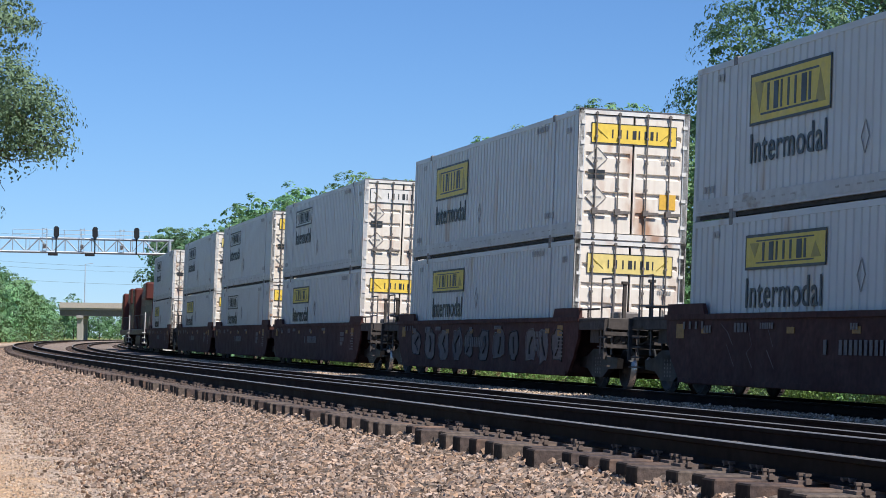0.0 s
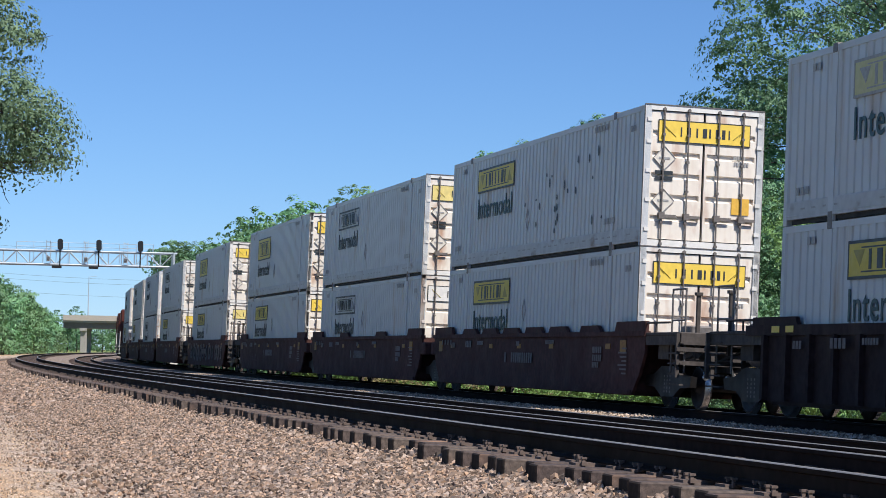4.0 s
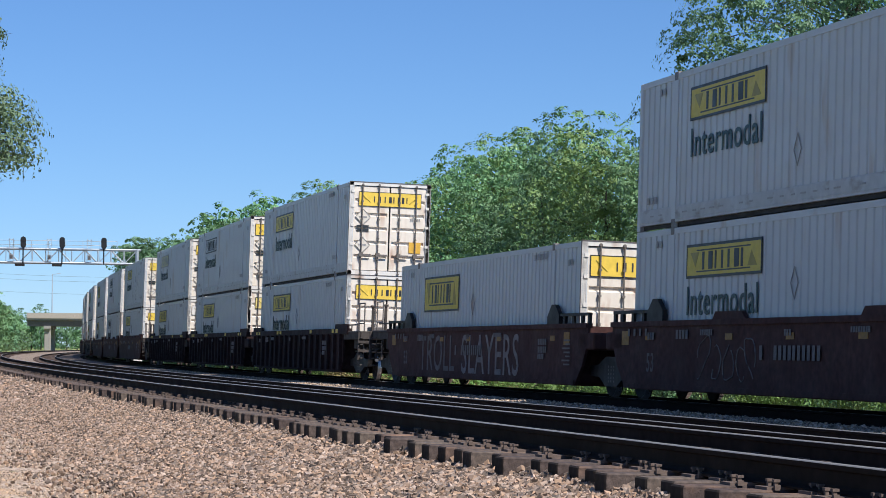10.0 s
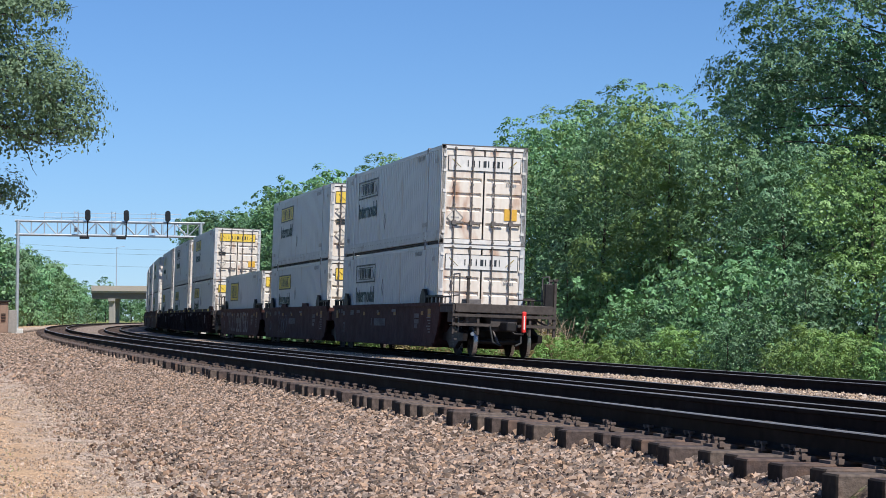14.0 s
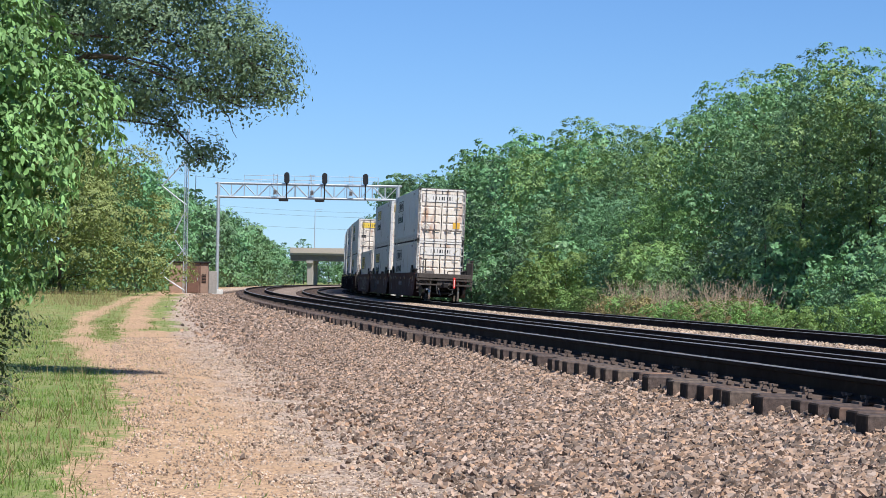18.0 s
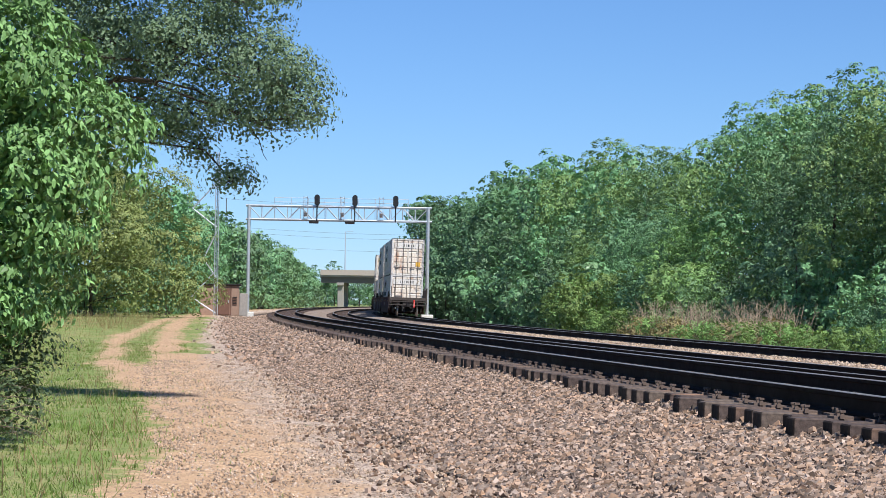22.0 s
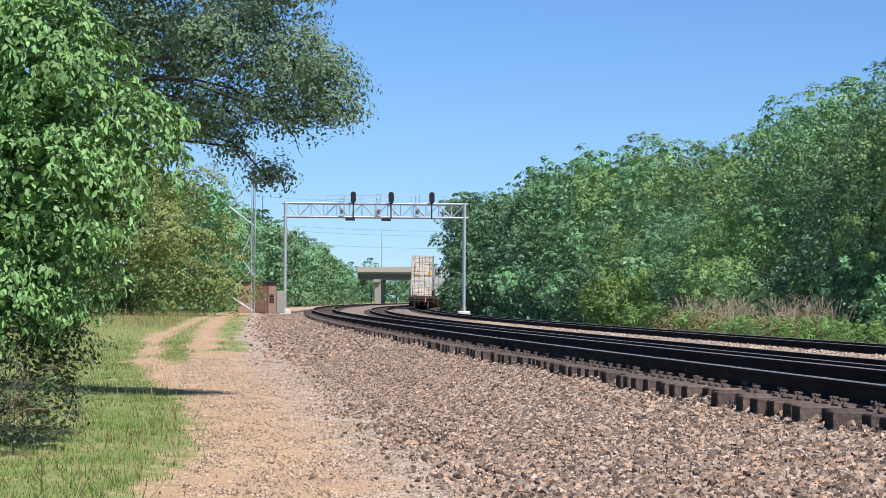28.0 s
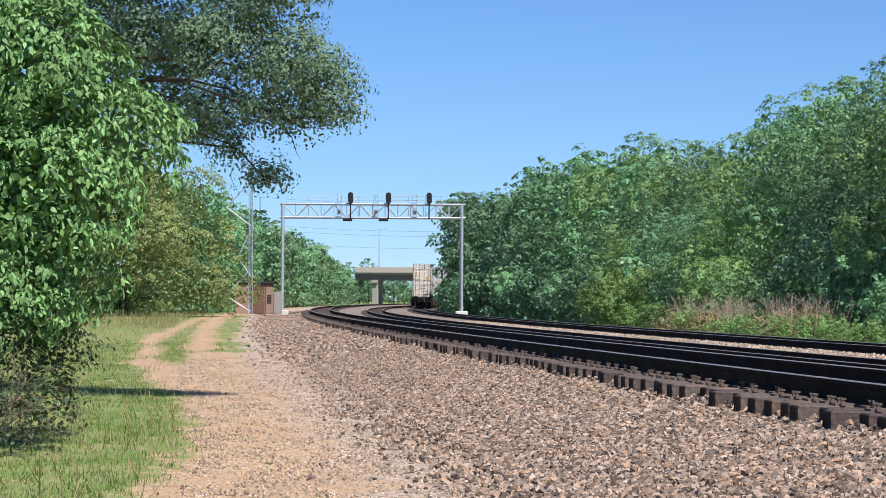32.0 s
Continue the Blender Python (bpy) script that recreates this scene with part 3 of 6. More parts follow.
def rail_shape(o, top):
    ss = np.concatenate([np.arange(-220, 0, 10), np.arange(0, 120, 2.5), np.arange(120, 950, 8)])
    sh = Shape()
    rings = []
    for s in ss:
        def ring(x, z, s=s):
            return on_line(s, o + x, top - 0.186 + z)
        rings.append(ring)
    sh.sweep(RAIL, rings)
    n = len(RAIL)
    for i in range((len(rings) - 1) * n):
        if i % n in (7, 8, 9):
            sh.k[i] = 1
    return sh


def tie_mesh():
    sh = Shape().box(-0.115, 0.115, -1.30, 1.30, -0.18, 0.0, bevel=0.012)
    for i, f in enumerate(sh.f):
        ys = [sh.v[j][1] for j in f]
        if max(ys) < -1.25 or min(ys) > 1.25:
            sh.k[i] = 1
    return sh.mesh("tie", [M["tie"], M["tie_end_shaded"]])


def plate_mesh():
    sh = Shape().box(-0.095, 0.095, -0.19, 0.19, 0.0, 0.02)
    for x in (-0.06, 0.05):
        for y in (-0.11, 0.11):
            sh.box(x - 0.012, x + 0.014, y - 0.012, y + 0.012, 0.0, 0.055)
            sh.box(x - 0.018, x + 0.018, y - 0.025, y + 0.02, 0.05, 0.068)
    for y in (-0.125, 0.125):
        sh.box(-0.125, -0.10, y - 0.02, y + 0.02, 0.0, 0.035)
    return sh.mesh("tie_plate", [M["tie_plate"]])


def build_tracks():
    rng = random.Random(2)
    tie, plate = tie_mesh(), plate_mesh()
    for number, (o, top, lean) in enumerate(TRACKS):
        label = ("railway track with worn wooden ties and polished rails beside the gravel track", "middle railway track with dark rusty rails", "railway track that the stack train runs on")[number]
        tr = thing("railway_track", label, "railway track", kind="structure")
        for side in (-1, 1):
            part("rail", rail_shape(o + side * 0.755, top - side * 0.75 * lean), [M["rail_side"], M["rail_top"]], tr, "rusty steel rail with a polished top")
        tops = top - 0.186 - 0.02
        rest = Shape()
        s = 4.0 if number == 0 else -150.0
        k = 0
        while s < (330 if number == 0 else 400):
            m = line_pose(s + rng.uniform(-0.03, 0.03), o + rng.uniform(-0.10, 0.08), tops, rng.uniform(-1.2, 1.2))
            m = m @ pose(0, 0, 0, math.degrees(lean), 0, 0)
            if number == 0 and k < 260:
                t = part("tie", tie, None, tr, m=m)
                for y in (-0.755, 0.755):
                    part("tie_plate", plate, None, t, m=pose(0, y, 0, 0, 0, 0 if y > 0 else 180))
            else:
                rest.box(-0.115, 0.115, -1.3, 1.3, -0.18, 0.0, 0, m)
                for y in (-0.755, 0.755):
                    rest.box(-0.09, 0.09, y - 0.19, y + 0.19, 0.0, 0.02, 1, m)
            k += 1
            s += 0.495
        r = part("far_ties", rest, [M["tie"], M["tie_plate"]], tr)
        r["kind"] = "stuff"


build_tracks()


# ---- plants ----
def leaf_faces(c, nor, t, L, wide=0.30, six=False):
    """Corners of folded leaves at c, which face nor and point along t: four each, or six for leaves seen near by."""
    nor = nor / np.linalg.norm(nor, axis=1)[:, None]
    t = t - nor * (t * nor).sum(1)[:, None]
    t /= np.linalg.norm(t, axis=1)[:, None] + 1e-6
    w = np.cross(nor, t)
    L = L[:, None]
    if six:
        side = [(-0.5, 0.0, 0.0), (-0.2, 0.85, 0.05), (0.18, 0.8, 0.03), (0.58, 0.0, -0.10), (0.18, -0.8, 0.03), (-0.2, -0.85, 0.05)]
        return np.stack([c + t * L * p + w * L * wide * q + nor * L * u for p, q, u in side], 1)
    return np.stack([c - t * L * 0.5, c + w * L * wide + nor * L * 0.05, c + t * L * 0.55 - nor * L * 0.06, c - w * L * wide + nor * L * 0.05], 1)


def leaf_cloud(lobes, n, size, rng, shell=0.5, clump=0.5, per=40, hang=0.5, dome=0.0, stir=0.36, core=0.12, wide=0.30, six=False):
    """Corners of n leaves, which grow in clumps spread over round lobes (x, y, z, rx, ry, rz); a share of them fills the lobes inside.
    dome: how far the clumps are rounded caps that face outwards and up."""
    lobes = np.asarray(lobes, float)
    wt = lobes[:, 3] * lobes[:, 5]
    inner = int(n * core)
    n -= inner
    k = max(4, n // per)
    pick = rng.choice(len(lobes), k, p=wt / wt.sum())
    d = rng.normal(0, 1, (k, 3)) + np.array([0, 0, 0.25 + 0.7 * dome])
    d /= np.linalg.norm(d, axis=1)[:, None]
    r = shell + (0.97 - shell) * rng.random(k) ** 0.45
    centre = lobes[pick, :3] + d * lobes[pick, 3:] * r[:, None]
    rad = clump * rng.uniform(0.55, 1.35, k)
    of = rng.integers(0, k, n)
    out = d[of]
    q = rng.normal(0, 1, (n, 3)) + (out * 0.8 + np.array([0, 0, 1.0])) * dome + np.array([0, 0, 0.2])
    q /= np.linalg.norm(q, axis=1)[:, None]
    c = centre[of] + q * (rad[of] * (0.55 + 0.5 * rng.random(n) ** 0.6))[:, None] * np.array([1, 1, 0.8])
    nor = out * (0.35 + 0.8 * dome) + q * (1 - 0.5 * dome) + rng.normal(0, stir, (n, 3)) + np.array([0, 0, 0.15])
    t = q * 0.6 + out * 0.3 + rng.normal(0, 0.6, (n, 3)) - np.array([0, 0, hang])
    leaves = leaf_faces(c, nor, t, size * rng.uniform(0.65, 1.3, n), wide, six)
    if not inner:
        return leaves
    pick = rng.choice(len(lobes), inner, p=wt / wt.sum())
    d = rng.normal(0, 1, (inner, 3))
    d *= (0.70 * rng.random(inner) ** 0.35 / np.linalg.norm(d, axis=1))[:, None]
    c = lobes[pick, :3] + d * lobes[pick, 3:]
    return np.concatenate([leaves, leaf_faces(c, rng.normal(0, 1, (inner, 3)), rng.normal(0, 1, (inner, 3)), size * rng.uniform(0.9, 1.4, inner), 0.4, six)])


def crown_mesh(name, lobes, n, size, mat, seed, shell=0.5, clump=0.5, per=40, hang=0.5, dome=0.0, stir=0.36, core=0.12, wide=0.30, six=False):
    rng = np.random.default_rng(seed)
    v = leaf_cloud(lobes, n, size, rng, shell, clump, per, hang, dome, stir, core, wide, six)
    k = v.shape[1]
    return fast(name, v.reshape(-1, 3), np.arange(k * len(v)).reshape(len(v), k), mat)


def limbs_shape(height, lobes, radius, seed, lean=(0, 0), n=7, twigs=2, first=0.12):
    rng = random.Random(seed)
    sh = Shape()
    pts = [Vector((0, 0, -0.3))]
    k = 5
    for i in range(1, k + 1):
        f = i / k
        pts.append(Vector((lean[0] * f + rng.uniform(-.1, .1) * height * 0.12, lean[1] * f + rng.uniform(-.1, .1) * height * 0.12, height * 0.78 * f)))
    sh.path(pts, radius, radius * 0.2, n)

    def bough(a, b, r0, r1, steps, sides, sag):
        d = (b - a).length
        way = [a.lerp(b, j / steps) + Vector((0, 0, sag * d * math.sin(math.pi * j / steps))) for j in range(steps + 1)]
        for p in way[1:-1]:
            p += Vector((rng.gauss(0, 0.035), rng.gauss(0, 0.035), rng.gauss(0, 0.03))) * d
        sh.path(way, r0, r1, sides)

    for l in lobes:
        c = Vector(l[:3])
        h = max(first, min(0.95, (c.z - l[5] * 0.8) / (height * 0.78)))
        i = min(k - 1, int(h * k))
        a = pts[i].lerp(pts[i + 1], h * k - i)
        r = radius * 0.26 * (1 - 0.5 * h)
        bough(a, c, r, r * 0.3, 3 + twigs // 2, 4 + twigs // 4, 0.10)
        for _ in range(twigs):
            e = c + Vector((rng.gauss(0, 0.55) * l[3], rng.gauss(0, 0.55) * l[4], rng.gauss(0, 0.5) * l[5]))
            bough(c, e, r * 0.25, r * 0.08, 2 + twigs // 4, 3, -0.03)
    return sh


def billow_lobes(height, width, count, seed, low=0.08, flat=0.85):
    """Rounded masses of leaves set apart over the outside of a crown, with three large ones inside."""
    rng = random.Random(seed)
    out = [(0, 0, height * (low + (1 - low) * f), 0.27 * width, 0.27 * width, 0.17 * height) for f in (0.3, 0.5, 0.68)]
    out += [(0.3 * width * math.cos(a), 0.3 * width * math.sin(a), height * (low + 0.07), 0.17 * width, 0.17 * width, 0.09 * height) for a in (0.3, 1.6, 2.8, 4.1, 5.3)]
    for i in range(count):
        cz = -0.8 + 1.75 * (i + 0.5) / count
        ring = math.sqrt(max(0.0, 1 - cz * cz))
        r = width * rng.uniform(0.14, 0.25)
        k = rng.uniform(0.80, 1.08)
        a = i * 2.4 + rng.uniform(-0.6, 0.6)
        reach = ring * (width / 2 - r * 0.75) * k
        out.append((reach * math.cos(a), reach * math.sin(a), height * (1 + low) / 2 + cz * (height * (1 - low) / 2 - r * 0.6) * k, r, r, r * flat * rng.uniform(0.85, 1.1)))
    return out


def tree(name, label, category, height, width, count, leaves, size, mat, seed, m=None, group="", low=0.22, radius=None, lobes=None, shell=0.5, lean=(0, 0), clump=0.5, per=40, twigs=2, hang=0.5, dome=0.7, stir=0.25, core=0.28, wide=0.30, six=False, first=0.12):
    lobes = lobes or billow_lobes(height, width, count, seed, low)
    t = thing(name, label, category, m, group)
    part("trunk", limbs_shape(height, lobes, radius or height * 0.014, seed, lean, 6, twigs, first), M["bark"], t)
    part("crown", crown_mesh("crown", lobes, leaves, size, mat, seed, shell, clump, per, hang, dome, stir, core, wide, six), None, t)
    TALL[t] = height
    return t


TALL = {}


def plant(kind, s, o, scale=1.0, turn=0.0, tall=1.0):
    z = float(ground_z(np.array(s), np.array(o))) - 0.05
    p = on_line(s, o, z)
    c = copy_thing(kind, pose(p.x, p.y, p.z, 0, 0, turn))
    c.scale = (scale, scale, scale * tall)
    return c


def plant_high(kind, s, o, high, turn=0.0, wide=1.0):
    """A plant whose top is that many metres high."""
    k = high / TALL[kind]
    return plant(kind, s, o, k * wide, turn, 1 / wide)


def build_woods():
    G = "trees along the railway"
    big = [tree("tree", "leafy green deciduous tree in the wood beside the railway", "tree", 11, 8.0, 12, 19000, 0.135, LEAF["green"], 11, group=G, clump=0.30, per=30, shell=0.86, low=0.06, twigs=1),
           tree("tree", "tall dark green deciduous tree in the wood", "tree", 12.5, 7.5, 13, 19000, 0.135, LEAF["dark"], 12, group=G, clump=0.29, per=29, shell=0.86, low=0.06, twigs=1),
           tree("tree", "bright green broadleaf tree in the wood", "tree", 10.5, 8.5, 11, 19000, 0.135, LEAF["bright"], 13, group=G, clump=0.32, per=32, shell=0.86, low=0.06, twigs=1)]
    far = [tree("tree", "distant green tree of the wood", "tree", 11, 8.0, 11, 1700, 0.46, LEAF["green"], 21, group=G, clump=0.8, per=22, low=0.04, twigs=0, shell=0.8),
           tree("tree", "distant dark green tree of the wood", "tree", 12, 7.0, 11, 1700, 0.46, LEAF["dark"], 22, group=G, clump=0.8, per=22, low=0.04, twigs=0, shell=0.8)]
    mid = [tree("tree", "green tree in the second row of the wood", "tree", 11, 8.0, 12, 5200, 0.26, LEAF["green"], 14, group=G, clump=0.40, per=22, shell=0.86, low=0.05, twigs=0),
           tree("tree", "dark green tree in the second row of the wood", "tree", 12, 7.4, 12, 5200, 0.26, LEAF["dark"], 15, group=G, clump=0.40, per=22, shell=0.86, low=0.05, twigs=0)]
    H = "bushes along the railway"
    bush = [tree("bush", "dense green bush at the edge of the wood", "bush", 4.2, 4.6, 8, 4200, 0.13, LEAF["green"], 31, group=H, twigs=1, low=0.05, clump=0.24, per=26, shell=0.84),
            tree("bush", "light yellow-green bush at the edge of the wood", "bush", 3.8, 4.4, 8, 4200, 0.13, LEAF["bright"], 32, group=H, twigs=1, low=0.05, clump=0.23, per=26, shell=0.84),
            tree("bush", "dark green bush at the edge of the wood", "bush", 4.8, 4.8, 8, 4200, 0.13, LEAF["dark"], 33, group=H, twigs=1, low=0.05, clump=0.24, per=26, shell=0.84)]
    lime = tree("bush", "low yellow-green bush in full sun beside the tracks", "bush", 3.8, 5.2, 9, 5000, 0.14, LEAF["lime"], 36, group=H, low=0.05, clump=0.28, per=36, shell=0.82, twigs=1)
    thicket = [tree("bush", "distant green bush beside the line", "bush", 4.4, 5.0, 10, 900, 0.34, LEAF["green"], 34, group=H, low=0.05, clump=0.45, per=22, twigs=0, shell=0.8),
               tree("bush", "distant dark green bush beside the line", "bush", 4.8, 5.0, 10, 900, 0.34, LEAF["dark"], 35, group=H, low=0.05, clump=0.45, per=22, twigs=0, shell=0.8)]
    rng = random.Random(7)

    # the wood to the right of the tracks: the tall trees behind
    G0, D0, B0, M0, M1 = big[0], big[1], big[2], mid[0], mid[1]
    for kind, s, o, high in ((G0, 62, 20, 13.0), (D0, 71, 19, 12.6), (G0, 80, 18, 13.2), (D0, 88, 17, 12.9), (G0, 95, 14, 12.2), (D0, 101, 15.5, 12.4), (G0, 107, 13.5, 12.3), (B0, 113, 14.5, 12.5), (M0, 119, 17, 12.0),
                             (B0, 125, 14.5, 11.0), (M0, 132, 16.5, 11.2), (G0, 138, 14.0, 11.3), (B0, 146, 13.5, 11.3), (M0, 154, 15.5, 12.0), (M0, 161, 14.0, 12.6), (B0, 168, 13.2, 13.4),
                             (M0, 175, 14.5, 13.0), (M0, 183, 13.5, 13.4), (M0, 191, 14.0, 13.9), (M1, 200, 13.5, 14.2), (M0, 209, 13.0, 14.3), (M0, 217, 13.5, 14.9)):
        plant_high(kind, s, o, high * rng.uniform(1.03, 1.09), rng.uniform(0, 360))
    # a lower row before them
    for kind, s, o, high in ((G0, 57, 12, 7.4), (B0, 63, 11, 7.2), (D0, 69, 10.5, 7.8), (G0, 74, 10.8, 8.8), (B0, 80, 10.4, 9.8), (G0, 88, 10.2, 10.6), (D0, 101, 12, 9.2), (B0, 109, 9.2, 6.6), (G0, 115, 9.2, 6.4),
                             (D0, 121, 9.8, 7.4), (G0, 127, 9.4, 6.8), (M1, 134, 10, 7.8), (B0, 140, 9.2, 6.6), (M0, 147, 9.6, 8.0), (M1, 154, 9.8, 8.4), (M0, 162, 9.2, 7.6), (M0, 171, 9.6, 9.0),
                             (M1, 181, 9.4, 9.4), (M0, 192, 9.2, 9.6), (M1, 203, 9.0, 10.2)):
        plant_high(kind, s, o, high * rng.uniform(0.95, 1.05), rng.uniform(0, 360))
    s = 225.0
    while s < 520:
        plant((mid if s < 300 else far)[rng.randrange(2)], s, 11 + rng.uniform(-1, 3), rng.uniform(1.2, 1.36) if s < 310 else rng.uniform(1.0, 1.15), rng.uniform(0, 360))
        s += rng.uniform(5, 8)
    plant_high(M1, 248, 12.0, 17.6, 40, 0.9)
    for s, o, k in ((212, 9.0, 0.78), (226, 8.4, 0.82), (240, 8.0, 0.88), (254, 7.4, 0.95), (268, 6.8, 1.0), (283, 6.4, 1.05), (298, 6.2, 1.1), (313, 6.6, 1.1), (330, 8.0, 1.1)):
        plant(mid[1 if k > 0.9 else rng.randrange(2)], s, o, k * 1.32, rng.uniform(0, 360))
    s = 215.0
    while s < 345:
        plant(thicket[1], s, 4.6 + rng.uniform(-0.3, 0.8), rng.uniform(0.8, 1.05), rng.uniform(0, 360))
        s += rng.uniform(3.0, 4.5)
    s = 47.0
    while s < 260:
        plant(bush[rng.choice((0, 0, 1, 2, 2))] if s < 125 else thicket[rng.randrange(2)], s, 7.6 + rng.uniform(-0.8, 1.2), rng.uniform(0.75, 1.15), rng.uniform(0, 360))
        s += rng.uniform(3.2, 4.8)
    s = 34.0
    while s < 70:
        plant((bush[1], lime, lime)[rng.randrange(3)] if s < 57 else bush[2 * rng.randrange(2)], s, 5.6 + rng.uniform(-0.4, 0.5), rng.uniform(0.42, 0.52), rng.uniform(0, 360))
        s += rng.uniform(1.3, 2.0)
    for s, o, k in ((124, 6.4, 0.9), (127, 6.0, 0.75), (130, 6.6, 0.8), (112, 5.8, 0.55), (107, 5.4, 0.5), (66, 4.3, 0.4), (69, 4.1, 0.36), (72, 4.1, 0.38), (75, 4.2, 0.42), (79, 4.2, 0.4), (84, 4.1, 0.36), (89, 4.2, 0.34), (62, 4.6, 0.5)):
        plant(lime if s < 132 else bush[1], s, o, k, rng.uniform(0, 360))
    # left of the tracks, from behind the hut to the overpass
    s = 175.0
    while s < 235:
        plant(mid[rng.randrange(2)], s, -18.0 + rng.uniform(-4, 0), rng.uniform(0.85, 1.0), rng.uniform(0, 360))
        s += rng.uniform(4, 6)
    s = 235.0
    while s < 400:
        plant(far[rng.randrange(2)], s, (-17.0 if s < 330 else -18.0) + rng.uniform(-4, 1), rng.uniform(0.85, 1.05) * (1.0 if s < 380 else 0.8), rng.uniform(0, 360))
        s += rng.uniform(6, 9)
    s = 85.0
    while s < 180:
        plant(mid[rng.randrange(2)], s, -27.0 + rng.uniform(-3, 2), rng.uniform(0.7, 0.9), rng.uniform(0, 360))
        s += rng.uniform(5, 7)
    s = 143.0
    while s < 230:
        plant(thicket[rng.randrange(2)], s, (-21.5 if s < 158 else -17.6) + rng.uniform(-1.0, 0.6), rng.uniform(0.55, 0.9), rng.uniform(0, 360))
        s += rng.uniform(2.6, 4.0)
    s = 300.0
    while s < 620:
        if s < 420:
            plant(thicket[rng.randrange(2)], s, -16.0 + rng.uniform(-1.5, 0.5), rng.uniform(0.7, 1.1), rng.uniform(0, 360))
        plant(thicket[rng.randrange(2)], s + 3, 8.0 + rng.uniform(-1, 1.5), rng.uniform(0.8, 1.2), rng.uniform(0, 360))
        s += 7.0
    # the left edge goes on to the overpass while the line bends away
    s = 250.0
    while s < 592:
        plant_high(far[rng.randrange(2)], s, float(np.interp(s, [250, 340, 420, 470, 520, 570, 600], [-16.6, -17.6, -21.4, -24.9, -29.0, -34.4, -38.0])) + rng.uniform(-1.0, 0.3), rng.uniform(9.4, 10.6), rng.uniform(0, 360), 0.85)
        s += rng.uniform(7, 10)
    # beyond the overpass
    s = 640.0
    while s < 1000:
        plant(far[rng.randrange(2)], s, rng.uniform(-60, -22), 0.8 * rng.uniform(0.9, 1.2), rng.uniform(0, 360))
        s += 12
    s = 560.0
    while s < 1000:
        plant(far[rng.randrange(2)], s, rng.uniform(9, 30), rng.uniform(0.9, 1.2), rng.uniform(0, 360))
        s += 12
    for o in range(-44, -6, 3):
        plant(thicket[rng.randrange(2)], 690 + rng.uniform(-6, 6), o, rng.uniform(0.9, 1.4), rng.uniform(0, 360))
    for s in range(1000, 1120, 8):
        plant(far[rng.randrange(2)], s, -95 + (s - 1000) * 1.2 + rng.uniform(-3, 3), rng.uniform(1.0, 1.3), rng.uniform(0, 360))
    for x, y, k in ((-21.5, 655, 1.16), (-27.5, 668, 1.08), (-15, 690, 0.9)):
        c = copy_thing(far[1], pose(x, y, 0.2))
        c.scale = (k, k, k)
    # the models stand in the wood as well
    for i, (ob, q) in enumerate(zip(big + mid + far + bush + thicket + [lime], ((70, 24), (84, 25), (98, 24), (112, 26), (126, 25), (300, 18), (330, 18), (120, 7.4), (132, 7.6), (143, 7.4), (340, 14), (350, 14), (118, 6.0)))):
        p = on_line(q[0], q[1], 0.0)
        ob.matrix_basis = pose(p.x, p.y, -0.05, 0, 0, 40 * i)


build_woods()


def nearer(lobes, k):
    """The same lobes for a plant that stands nearer, as seen from the height of the eye."""
    return [(x * k, y * k, 1.65 + (z - 1.65) * k, a * k, b * k, c * k) for x, y, z, a, b, c in lobes]


